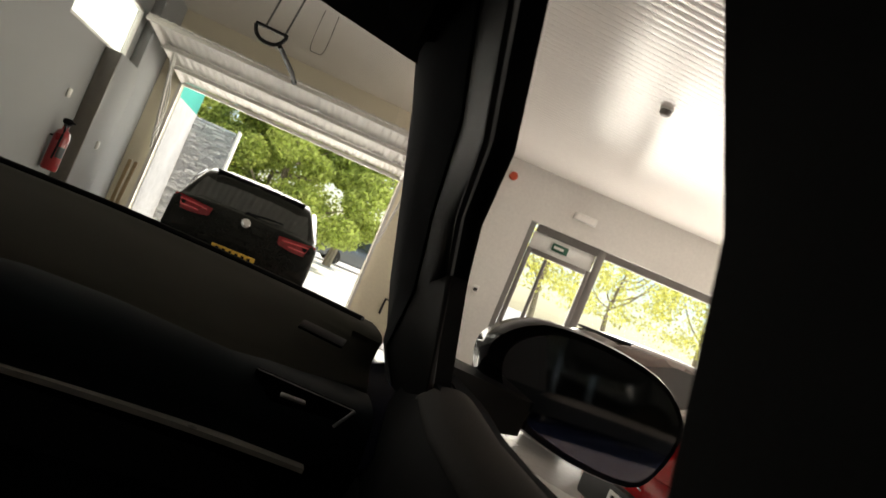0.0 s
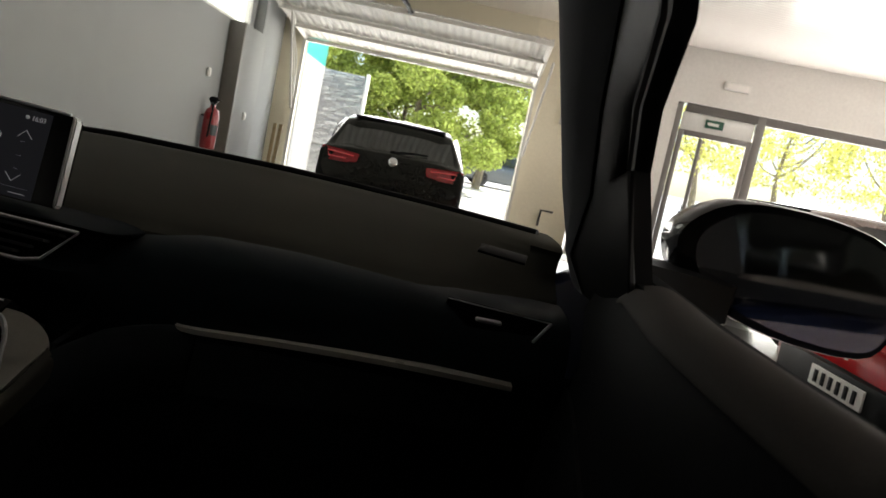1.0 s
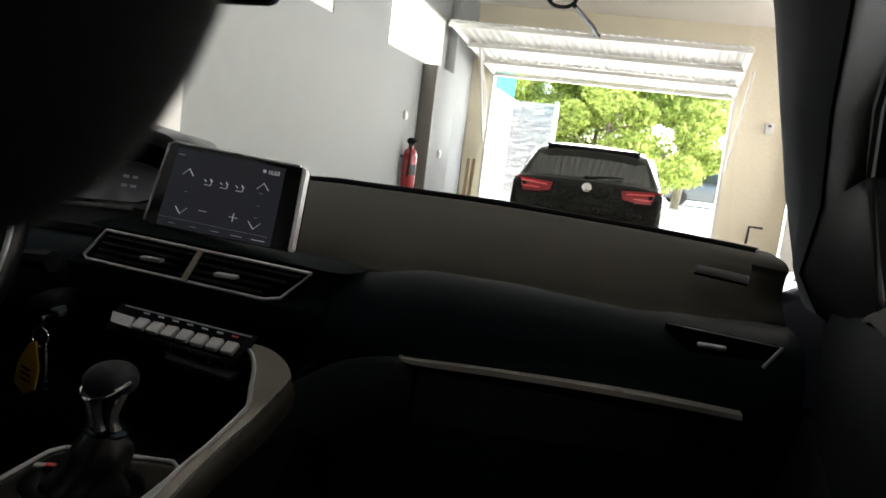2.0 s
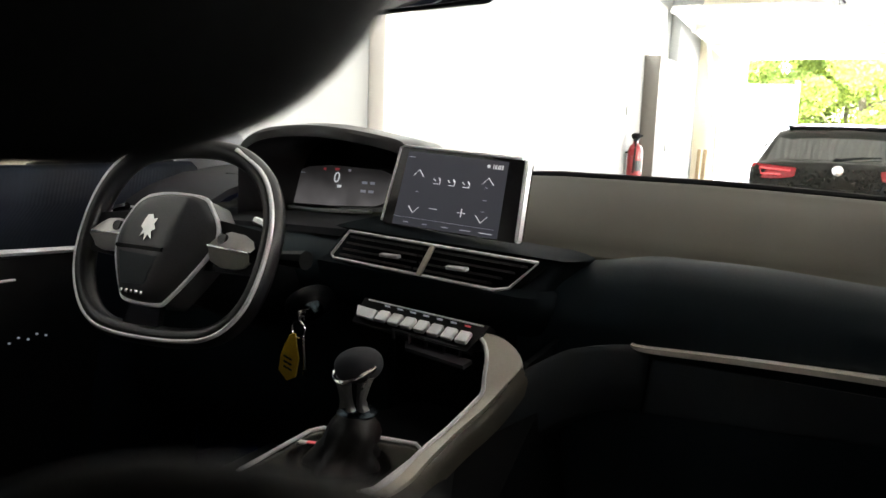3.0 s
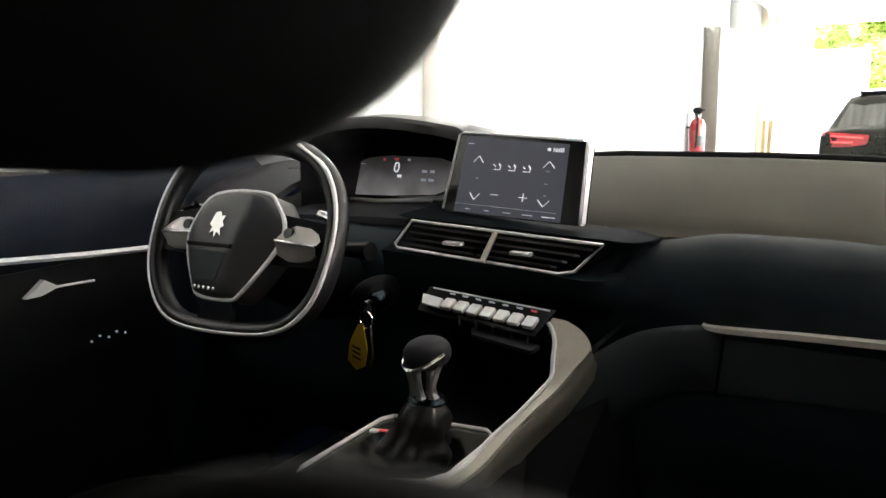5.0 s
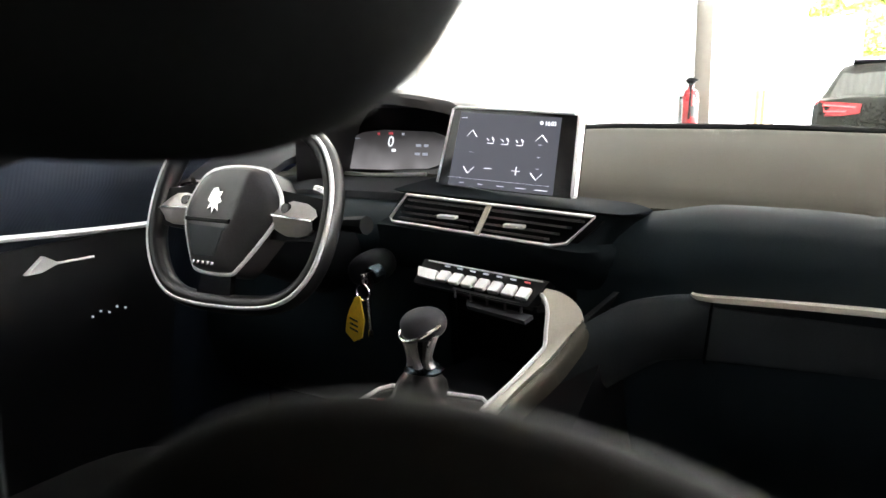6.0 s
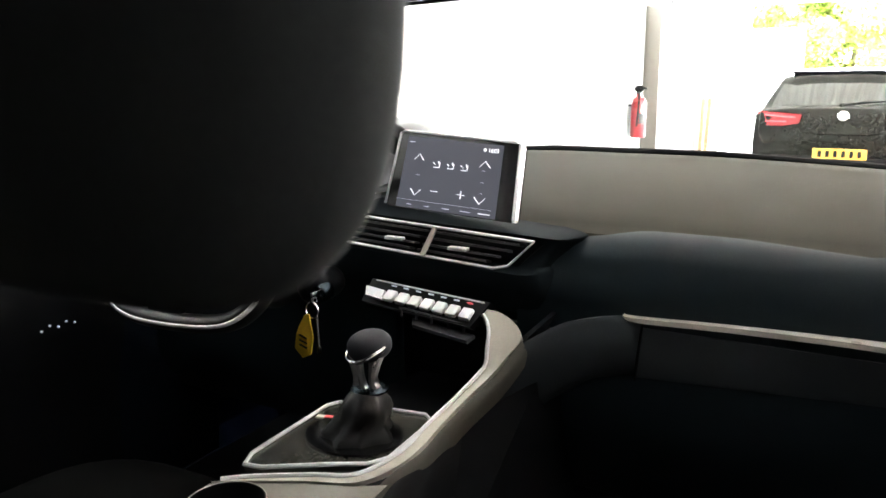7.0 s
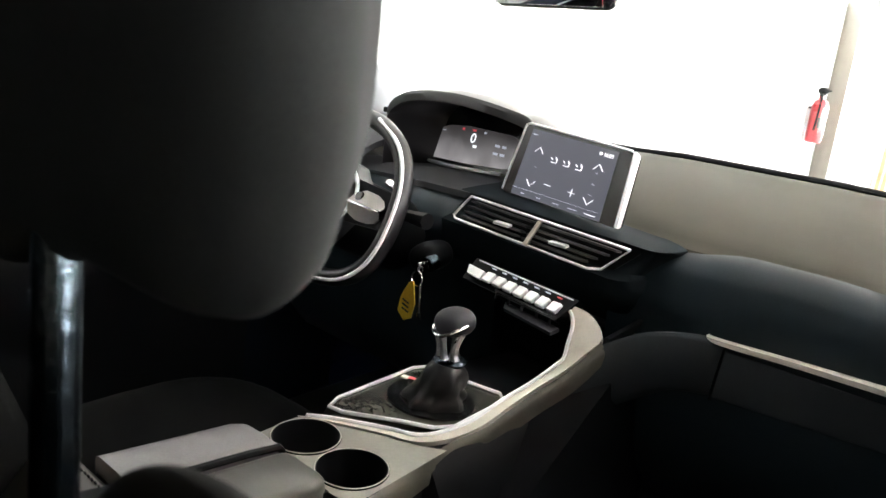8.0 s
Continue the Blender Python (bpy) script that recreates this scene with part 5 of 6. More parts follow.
    r = bmesh.ops.extrude_face_region(bm, geom=bm.faces[:]); bmesh.ops.translate(bm, verts=[v for v in r["geom"] if isinstance(v, bmesh.types.BMVert)], vec=(0.012, 0.02, 0))
    part("knee_pad", bm, M_KNEE, dash, "slate pad between console and glovebox", smooth=60)
    # end vent by the passenger's door
    bm = B()
    E = [(0.600, 0.030, 1.058), (0.735, 0.022, 1.052), (0.716, 0.020, 1.024), (0.630, 0.026, 1.026)]
    slab(bm, [Vector(p) + Vector((0, 0.008, 0)) for p in E], (0, 0.03, -0.022))
    ev = part("end_vent", bm, M_BLACK, dash)
    bm = B(); tube(bm, [Vector(p) + Vector((0, -0.001, 0)) for p in (E[1], E[2])], 0.0022, 6)
    part("vent_edge", bm, M_SATIN, ev)
    bm = B(); tube(bm, [Vector(p) + Vector((0, -0.001, 0)) for p in (E[0], E[1])], 0.0008, 6)
    part("vent_line", bm, M_SATIN, ev)
    bm = B(); box(bm, (0.655, 0.020, 1.040), (0.034, 0.012, 0.005), 0.002)
    part("slider", bm, M_SATIN, ev)
    # loudspeaker grille at the screen base
    bm = B(); box(bm, (0.672, 0.152, 1.1125), (0.07, 0.030, 0.004), 0.0015, Matrix.Rotation(radians(17), 4, "X") @ Matrix.Rotation(radians(-12), 4, "Z"))
    part("demister_grille", bm, M_BLACK, dash)


def build_cluster(car):
    bm = B()
    # cowl over the instruments
    rows = []
    for y, dz, dw in ((0.12, 0.0, 0.0), (0.125, 0.006, 0.004), (0.17, 0.010, 0.004), (0.30, -0.005, -0.02), (0.40, -0.05, -0.04)):
        top = [(-0.507 - dw, y, 1.05), (-0.505 - dw, y, 1.150), (-0.499 - dw, y, 1.180 + dz), (-0.455, y, 1.207 + dz), (-0.38, y, 1.217 + dz), (-0.30, y, 1.217 + dz), (-0.196, y, 1.205 + dz), (-0.150 + dw, y, 1.190 + dz), (-0.120 + dw, y, 1.14), (-0.118 + dw, y, 1.05)]
        rows.append(spline(top, 4))
    loft(bm, rows)
    r = bmesh.ops.extrude_face_region(bm, geom=bm.faces[:]); bmesh.ops.translate(bm, verts=[v for v in r["geom"] if isinstance(v, bmesh.types.BMVert)], vec=(0, 0.0, -0.014))
    cl = part("instrument_cowl", bm, M_LEATHER, car, "black hooded instrument cowl")
    bm = B()
    slab(bm, [(-0.61, 0.270, 1.060), (-0.25, 0.270, 1.066), (-0.23, 0.300, 1.19), (-0.61, 0.300, 1.19)], (0, 0.02, 0))
    part("instrument_back", bm, M_GLOSS, cl)
    bm = B()
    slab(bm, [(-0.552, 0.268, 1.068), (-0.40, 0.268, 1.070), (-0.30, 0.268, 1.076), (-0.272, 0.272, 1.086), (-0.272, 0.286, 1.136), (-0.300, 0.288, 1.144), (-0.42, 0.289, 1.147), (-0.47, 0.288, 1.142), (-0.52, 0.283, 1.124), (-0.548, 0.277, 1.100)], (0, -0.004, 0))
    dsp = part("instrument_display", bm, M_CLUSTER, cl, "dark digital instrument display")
    rot = Matrix.Rotation(radians(72), 4, "X")
    words("speed_digit", "0", 0.030, Matrix.Translation((-0.396, 0.276, 1.124)) @ rot, M_ICON, dsp)
    for x, z, w, m in ((-0.388, 1.108, 0.005, M_ICON), (-0.33, 1.118, 0.006, M_ICONDIM), (-0.312, 1.118, 0.005, M_ICONDIM), (-0.330, 1.102, 0.006, M_ICONDIM), (-0.312, 1.102, 0.006, M_ICONDIM), (-0.50, 1.13, 0.022, M_ICONDIM), (-0.43, 1.139, 0.003, M_REDGLOW), (-0.40, 1.140, 0.005, M_REDGLOW), (-0.37, 1.139, 0.003, M_ICONDIM)):
        bm = B(); box(bm, (x, 0.274 + (z - 1.09) * 0.3 - 0.006, z), (w * 2, 0.001, 0.006 if w < 0.02 else 0.001))
        part("display_mark", bm, m, dsp)
    bm = B(); tube(bm, [(-0.58, 0.255, 1.062), (-0.43, 0.250, 1.060), (-0.30, 0.255, 1.066)], 0.0042, 6)
    part("chrome_lip", bm, M_SATIN, cl)
    # deck between cowl and column
    bm = B()
    loft(bm, [[(-0.62, 0.30, 1.05), (-0.62, 0.14, 1.055), (-0.62, 0.07, 1.045)], [(-0.38, 0.28, 1.055), (-0.38, 0.14, 1.062), (-0.38, 0.07, 1.055)], [(-0.20, 0.28, 1.06), (-0.19, 0.12, 1.066), (-0.19, 0.06, 1.06)]])
    r = bmesh.ops.extrude_face_region(bm, geom=bm.faces[:]); bmesh.ops.translate(bm, verts=[v for v in r["geom"] if isinstance(v, bmesh.types.BMVert)], vec=(0, 0, -0.012))
    part("cowl_deck", bm, M_LID, cl)
    # raised deck and end vent on the driver's side
    bm = B()
    loft(bm, [[(x, 0.035, 1.020), (x, 0.032, 1.060 + e), (x, 0.045, 1.075 + e), (x, 0.10, 1.098 + e), (x, 0.20, 1.122 + e), (x, 0.34, 1.130)] for x, e in ((-0.745, -0.004), (-0.68, 0.0), (-0.58, 0.004), (-0.515, 0.002))])
    r = bmesh.ops.extrude_face_region(bm, geom=bm.faces[:]); bmesh.ops.translate(bm, verts=[v for v in r["geom"] if isinstance(v, bmesh.types.BMVert)], vec=(0, 0.004, -0.012))
    dk = part("driver_deck", bm, M_LID, cl, "dark grey deck beside the instrument cowl")
    for x in (-0.60, -0.585, -0.57):
        bm = B(); box(bm, (x, 0.192, 1.1235), (0.009, 0.006, 0.002), 0.0005, Matrix.Rotation(radians(14), 4, "X"))
        part("deck_mark", bm, M_BLACK, dk)
    for z, xa, xb in ((1.062, -0.70, -0.60), (1.042, -0.69, -0.61)):
        bm = B(); tube(bm, [(xa, 0.029, z), (xb, 0.027, z - 0.001)], 0.0022, 6)
        part("vent_line", bm, M_SATIN, dk)


WC, WNORM = Vector((-0.354, -0.172, 1.050)), Vector((0, -0.93, 0.37)).normalized()
WU, WV = Vector((1, 0, 0)), Vector((0, 0.37, 0.93)).normalized()


def wpt(x, y, d=0.0):
    """A point of the steering wheel: x, y in its plane, d towards the driver."""
    return WC + WU * x + WV * y + WNORM * d


def build_wheel(car):
    pts = [(-0.186, -0.045), (-0.188, 0.04), (-0.160, 0.105), (-0.105, 0.140), (0.0, 0.152), (0.085, 0.143), (0.150, 0.105), (0.184, 0.04), (0.184, -0.045), (0.160, -0.100), (0.108, -0.132), (0.0, -0.144), (-0.095, -0.140), (-0.150, -0.108)]
    line = spline([wpt(x * 0.945 + 0.003, y * 0.945) for x, y in pts], 5, True)
    bm = B(); tube(bm, line, 0.0145, 12, closed=True, flat=1.15, up=WNORM)
    w = part("steering_wheel", bm, M_LEATHER, car, "small flat-bottomed leather steering wheel with satin trim")
    # satin inlay along the lower rim
    low = spline([wpt(x * 0.978 + 0.003, y * 0.982, 0.0130) for x, y in pts[5:] + pts[:4]], 5)
    bm = B(); tube(bm, low, 0.0036, 8, up=WNORM)
    part("rim_inlay", bm, M_SATIN, w)
    pad = [(-0.048, 0.060), (0.045, 0.066), (0.072, 0.050), (0.092, 0.020), (0.085, -0.015), (0.040, -0.082), (0.020, -0.094), (-0.035, -0.094), (-0.055, -0.080), (-0.088, -0.020), (-0.082, 0.022)]
    # hub with a ridge: a broad facet facing the door, a steep one facing the console
    def hub_d(x, y, d):
        off = x - (0.030 + 0.27 * y)
        return d - 0.42 * max(0.0, off) - 0.07 * max(0.0, -off)
    ring = [p for p in spline([Vector((x, y, 0)) for x, y in pad], 4, True)]
    bm = B()
    rows = [[wpt(p.x * f, p.y * f, d if f == 1.0 else hub_d(p.x * f, p.y * f, d)) for p in ring] for f, d in ((1.0, -0.03), (1.0, 0.004), (0.97, 0.028), (0.90, 0.035), (0.75, 0.037), (0.6, 0.037), (0.45, 0.037), (0.3, 0.037), (0.15, 0.037), (0.03, 0.037))]
    loft(bm, rows, True, True)
    p = part("hub_pad", bm, M_HUB, w, "black padded hub with a ridge")
    bm = B(); tube(bm, [wpt(q.x * 1.0, q.y * 1.0, 0.019 - 0.10 * max(0.0, q.x)) for q in ring], 0.0034, 6, closed=True, up=WNORM)
    part("hub_trim", bm, M_SATIN, w)
    # lower shield of the hub, with a lettered foot
    bm = B(); slab(bm, [wpt(x, y, hub_d(x, y, 0.034)) for x, y in ((-0.068, -0.026), (0.018, -0.028), (0.008, -0.072), (-0.042, -0.074))], WNORM * 0.0045)
    bmesh.ops.bevel(bm, geom=bm.edges[:], offset=0.0015, segments=2, affect="EDGES")
    part("hub_shield", bm, M_GLOVE, p, "dark grey lower shield")
    bm = B(); tube(bm, [wpt(x, -0.019, hub_d(x, -0.019, 0.0365)) for x in (-0.076, -0.04, 0.0, 0.024)], 0.0035, 6, up=WNORM)
    part("hub_groove", bm, M_BLACK, p)
    for k in range(5):
        bm = B(); box(bm, wpt(-0.034 + 0.010 * k, -0.0825, 0.0350), (0.006, 0.002, 0.005), 0.0004, Matrix.Rotation(radians(-21.7), 4, "X"))
        part("letter_bar", bm, M_CHROME, p)
    # plain bright emblem
    bm = B()
    shape = ((-0.024, 0.018), (-0.016, 0.032), (0.004, 0.034), (0.012, 0.024), (0.026, 0.026), (0.018, 0.012), (0.028, 0.002), (0.014, -0.004), (0.022, -0.022), (0.004, -0.012), (-0.004, -0.026), (-0.010, -0.010), (-0.026, -0.018), (-0.018, -0.002), (-0.030, 0.004))
    slab(bm, [wpt(x * 0.56 - 0.016, y * 0.66 + 0.008, hub_d(x * 0.56 - 0.016, y * 0.66 + 0.008, 0.0365)) for x, y in shape], WNORM * 0.0025)
    part("badge", bm, M_CHROME, p)
    for s in (-1, 1):
        bm = B()
        slab(bm, [wpt(s * x, y, -0.008) for x, y in ((0.070, 0.040), (0.165, 0.030), (0.178, 0.0), (0.165, -0.030), (0.078, -0.034))], WNORM * 0.012)
        part("spoke_back", bm, M_BLACK, w)
        # two facets meeting in a bright ridge
        up = [(0.090, 0.016), (0.112, 0.024), (0.136, 0.022), (0.152, 0.015), (0.158, 0.005)]
        mid = [(0.088, -0.001), (0.112, -0.002), (0.134, -0.003), (0.150, -0.003), (0.161, -0.004)]
        foot = [(0.089, -0.020), (0.110, -0.027), (0.132, -0.027), (0.149, -0.023), (0.157, -0.015)]
        bm = B()
        loft(bm, [[wpt(s * x, y, d - 0.10 * max(0.0, x - 0.13)) for x, y in row] for row, d in ((up, -0.010), (up, 0.008), (mid, 0.020), (foot, 0.010), (foot, -0.010))])
        sp = part("spoke", bm, M_SPOKE, w, "satin silver spoke with buttons", smooth=25)
        bm = B(); tube(bm, [wpt(s * x, y, 0.0205 - 0.10 * max(0.0, x - 0.13)) for x, y in mid], 0.0018, 6, up=WNORM)
        part("spoke_ridge", bm, M_CHROME, sp, "bright ridge line")
        bm = B(); lathe(bm, [(0.0, 0.0), (0.0075, 0.0), (0.0085, -0.003), (0.0085, -0.008)], Matrix.Translation(wpt(s * 0.106, 0.011, 0.0170)) @ Vector((0, 0, 1)).rotation_difference(WNORM).to_matrix().to_4x4(), 16)
        part("button", bm, M_GLOSS, sp, "round glossy black button")
        bm = B(); tube(bm, spline([wpt(s * 0.13, 0.048, -0.012), wpt(s * 0.155, 0.040, -0.012), wpt(s * 0.160, 0.02, -0.012)], 4), 0.006, 6)
        part("paddle", bm, M_CHROME, w)
    bm = B()
    slab(bm, [wpt(x, y, 0.0) for x, y in ((-0.035, -0.085), (0.02, -0.085), (0.03, -0.138), (-0.045, -0.138))], WNORM * 0.010)
    part("lower_spoke", bm, M_GLOSS, w)
    bm = B(); tube(bm, [wpt(0, -0.01, -0.02), wpt(0, -0.02, -0.22)], [0.065, 0.07], 16, up=(1, 0, 0))
    part("column_shroud", bm, M_BLACK, car)
    for s, e in ((1, (0.195, 0.01)), (-1, (-0.20, 0.02))):
        bm = B(); tube(bm, [wpt(s * 0.05, 0.0, -0.075), wpt(e[0] * 0.7, e[1], -0.07), wpt(e[0], e[1], -0.06)], [0.009, 0.010, 0.014], 8)
        part("column_stalk", bm, M_BLACK, car)
    bm = B(); cushion(bm, (-0.228, -0.015, 0.948), (0.036, 0.040, 0.027), 2.4, Matrix.Rotation(radians(-28), 4, "Y"), 28, 16)
    part("ignition_lock", bm, M_BLACK, car, "dark rounded ignition lock shroud")
    bm = B(); lathe(bm, [(0.0, 0.0), (0.012, 0.0), (0.0145, 0.004), (0.0145, 0.02), (0.0, 0.02)], Matrix.Translation((-0.200, -0.056, 0.945)) @ Matrix.Rotation(radians(-80), 4, "X"), 20)
    part("lock_barrel", bm, M_POST, car)


def build_keys():
    k = thing("key_ring", "key in the ignition with a yellow plastic tag", "key", pose(-0.196, -0.060, 0.942))
    bm = B(); box(bm, (0.002, -0.012, 0.002), (0.006, 0.026, 0.022), 0.002)
    part("key_head", bm, M_STEEL, k)
    bm = B(); tube(bm, [(0.012 * math.cos(a), -0.022, -0.016 + 0.013 * math.sin(a)) for a in (2 * math.pi * i / 16 for i in range(16))], 0.0016, 6, closed=True, up=(0, 1, 0))
    part("split_ring", bm, M_CHROME, k)
    bm = B()
    slab(bm, [(-0.012, -0.024, -0.024), (-0.003, -0.024, -0.022), (0.0, -0.024, -0.040), (0.004, -0.024, -0.060), (-0.002, -0.024, -0.088), (-0.018, -0.024, -0.096), (-0.034, -0.024, -0.082), (-0.030, -0.024, -0.058), (-0.024, -0.024, -0.044)], (0.001, -0.004, 0))
    tag = part("tag", bm, M_YELLOW, k, "yellow plastic tag with dark marks")
    for dz in (-0.060, -0.068, -0.076):
        bm = B(); box(bm, (-0.015, -0.0285, dz), (0.016, 0.0008, 0.003), 0, Matrix.Rotation(0.3, 4, "Y"))
        part("tag_mark", bm, M_DARKMETAL, tag)
    bm = B(); tube(bm, [(0.010, -0.022, -0.028), (0.013, -0.022, -0.075)], 0.003, 6); box(bm, (0.013, -0.022, -0.080), (0.009, 0.004, 0.012), 0.001)
    part("spare_key", bm, M_STEEL, k)


def door_card(car, s):
    """Inner door: waist rail, panel, strip and pull."""
    bm = B()
    x = s * 0.735
    prof = [(x + s * 0.035, 1.135), (x + s * 0.014, 1.156), (x - s * 0.004, 1.156), (x - s * 0.022, 1.142), (x - s * 0.040, 1.09), (x - s * 0.030, 1.02), (x - s * 0.045, 0.95), (x - s * 0.060, 0.86), (x - s * 0.02, 0.70), (x, 0.42)]
    rows = [] if s > 0 else [[(px - 0.022, y, pz) for px, pz in prof] for y in (0.24, 0.12)]
    for y, o in ((-0.04, 0.062), (-0.10, 0.056), (-0.18, 0.044), (-0.28, 0.026), (-0.38, 0.010), (-0.52, 0.0), (-0.70, 0.0), (-0.84, 0.0)):
        o *= 1 if s > 0 else 0.3
        rows.append([(px + s * o * (1 if pz < 1.15 else 0.6), y, pz) for px, pz in prof])
    loft(bm, rows)
    r = bmesh.ops.extrude_face_region(bm, geom=bm.faces[:]); bmesh.ops.translate(bm, verts=[v for v in r["geom"] if isinstance(v, bmesh.types.BMVert)], vec=(s * 0.03, 0, -0.004))
    fall = 0.017 if s < 0 else 0.0          # the driver's waist lies a little lower
    bmesh.ops.translate(bm, verts=[v for v in bm.verts if v.co.z > 1.05], vec=(0, 0, -fall))
    d = part("door_card", bm, M_DOORBLUE if s < 0 else M_DOORPLAIN, car, "dark padded inner door panel")
    # hard lower panel below the strip
    low = [(x - s * 0.041, 0.990), (x - s * 0.050, 0.945), (x - s * 0.065, 0.86), (x - s * 0.052, 0.79), (x - s * 0.025, 0.70), (x - s * 0.005, 0.42)]
    bm = B()
    loft(bm, [[(px + s * o * (1 if s > 0 else 0.3), y, pz) for px, pz in low] for y, o in ((-0.04, 0.062), (-0.10, 0.056), (-0.18, 0.044), (-0.28, 0.026), (-0.38, 0.010), (-0.52, 0.0), (-0.84, 0.0))])
    r = bmesh.ops.extrude_face_region(bm, geom=bm.faces[:]); bmesh.ops.translate(bm, verts=[v for v in r["geom"] if isinstance(v, bmesh.types.BMVert)], vec=(s * 0.004, 0, 0))
    part("lower_panel", bm, M_BLACK, d, "black hard plastic lower panel")
    bm = B()
    rail = [(0.036, 1.139), (0.029, 1.154), (0.014, 1.1615), (-0.003, 1.1612), (-0.017, 1.155), (-0.027, 1.143)]
    loft(bm, [spline([(x + s * (px + o), y, pz - dz) for px, pz in rail], 3) for y, o, dz in ((-0.19, 0.040, 0.012), (-0.24, 0.030, 0.003), (-0.32, 0.016, 0.0), (-0.42, 0.003, 0.0), (-0.55, 0.0, 0.0), (-0.70, 0.0, 0.0), (-0.84, 0.0, 0.0))])
    r = bmesh.ops.extrude_face_region(bm, geom=bm.faces[:]); bmesh.ops.translate(bm, verts=[v for v in r["geom"] if isinstance(v, bmesh.types.BMVert)], vec=(0, 0, -0.003))
    bmesh.ops.translate(bm, verts=bm.verts[:], vec=(0, 0, -fall))
    part("waist_rail", bm, M_RAIL, d, "taupe padded waist rail")
    if s > 0:
        return
    bm = B(); tube(bm, spline([(x - s * 0.036, -0.02, 0.990), (x - s * 0.036, -0.20, 1.000), (x - s * 0.036, -0.50, 1.022), (x - s * 0.036, -0.8, 1.03)], 4), 0.006, 6)
    part("door_strip", bm, M_SATIN, d, "slim satin silver strip")
    bm = B()
    slab(bm, [(x - s * 0.045, -0.268, 0.960), (x - s * 0.045, -0.292, 0.975), (x - s * 0.045, -0.325, 0.950), (x - s * 0.045, -0.300, 0.950)], (-s * 0.012, 0, 0))
    tube(bm, [(x - s * 0.054, -0.275, 0.960), (x - s * 0.054, -0.205, 0.958)], 0.0022, 6)
    part("door_pull", bm, M_SATIN, d)
    for k in range(5):
        bm = B(); cushion(bm, (x - s * 0.062, -0.225 + 0.016 * k, 0.857 + 0.006 * (k % 2)), (0.003, 0.0022, 0.0022), 2, None, 6, 4)
        part("window_switch_mark", bm, M_ICONDIM, d)


def wing_mirror(car, s):
    m = new("door_mirror"); m.parent = car
    bm = B()
    ring = [(0.848, 1.175), (0.855, 1.215), (0.905, 1.252), (0.985, 1.258), (1.06, 1.245), (1.10, 1.215), (1.112, 1.180), (1.100, 1.125), (1.075, 1.096), (1.0, 1.092), (0.93, 1.105), (0.875, 1.130)]
    if s < 0:
        ring = [(0.775 + (px - 0.848) * 0.80, pz + 0.012) for px, pz in ring]
    else:
        ring = [(0.866 + (px - 0.848) * 0.86, 1.178 + (pz - 1.175) * 0.95) for px, pz in ring]
    cx = sum(p[0] for p in ring) / 12; cz = sum(p[1] for p in ring) / 12
    k = 0.64 if s > 0 else 0.53
    rows = []
    for y, f in ((-0.055, 0.97), (-0.045, 1.0), (0.0, 1.0), (0.05, 0.93), (0.10, 0.76), (0.13, 0.45)):
        rows.append(spline([(s * (cx + (x - cx) * f), y - k * (x - cx) * f * (1 if y < 0.02 else 0.5), cz + (z - cz) * f) for x, z in ring], 3, True))
    loft(bm, rows, True, True)
    h = part("mirror_housing", bm, M_GLOSS, m, "glossy black mirror housing")
    bm = B()
    inset = 0.86 if s > 0 else 0.78
    face = spline([(cx + (0.006 if s > 0 else -0.008) + (x - cx) * inset, 0, cz + (z - cz) * (inset + 0.01)) for x, z in ring], 3, True)
    face = [Vector((p.x * s, -0.0585 - k * (p.x - cx) + (p.z - cz) * 0.02, p.z)) for p in face]
    slab(bm, face, (0, 0.003, 0))
    part("mirror_pane", bm, M_MIRROR, m)
    bm = B()
    d = 0.0 if s > 0 else -0.022
    loft(bm, [[(s * 0.77, -0.09, 1.105), (s * 0.77, -0.09, 1.165 + d), (s * 0.77, 0.08, 1.165 + d), (s * 0.77, 0.08, 1.105)], [(s * 0.85, -0.06, 1.095), (s * 0.85, -0.06, 1.158 + d), (s * 0.85, 0.07, 1.158 + d), (s * 0.85, 0.07, 1.095)], [(s * 0.93, -0.035, 1.105), (s * 0.93, -0.035, 1.150 + d), (s * 0.93, 0.05, 1.155 + d), (s * 0.93, 0.05, 1.105)]], True, True)
    part("mirror_foot", bm, M_BLACK, m)


def pillar(car, s, L, S, W):
    """Front pillar on one side: screen edge L, seam S, window edge W, each from bottom to top."""
    L, S, W = ([Vector(p) for p in q] for q in (L, S, W))
    ext = lambda q: q + [q[-1] + (L[-1] - L[0]) * 0.6]
    L, S, W = (ext(q) for q in (L, S, W))
    out = Vector((s * 0.035, 0.02, 0.0))
    bm = B()
    rows = []
    for a, b in zip(L, S):
        rows.append([a, a.lerp(b, 0.3) + Vector((-s * 0.012, -0.006, 0)), a.lerp(b, 0.7) + Vector((-s * 0.012, -0.008, 0)), b + Vector((-s * 0.003, -0.003, 0)), b + out, a + Vector((s * 0.02, 0.03, 0))])
    loft(bm, rows, True, True)
    part("front_pillar_trim", bm, M_PILLAR, car, "grey-blue front pillar trim")
    bm = B()
    loft(bm, [[a, a.lerp(b, 0.5) + Vector((-s * 0.004, -0.002, 0)), b, b + Vector((s * 0.02, 0, 0)), a + Vector((s * 0.03, 0.0, 0))] for a, b in zip(S, W)], True, True)
    part("door_frame", bm, M_BLACK, car, "black door frame and mirror triangle")
    bm = B(); tube(bm, [p + Vector((-s * 0.002, -0.004, 0)) for p in W], 0.004, 6)
    part("window_seal", bm, M_RUBBER, car)


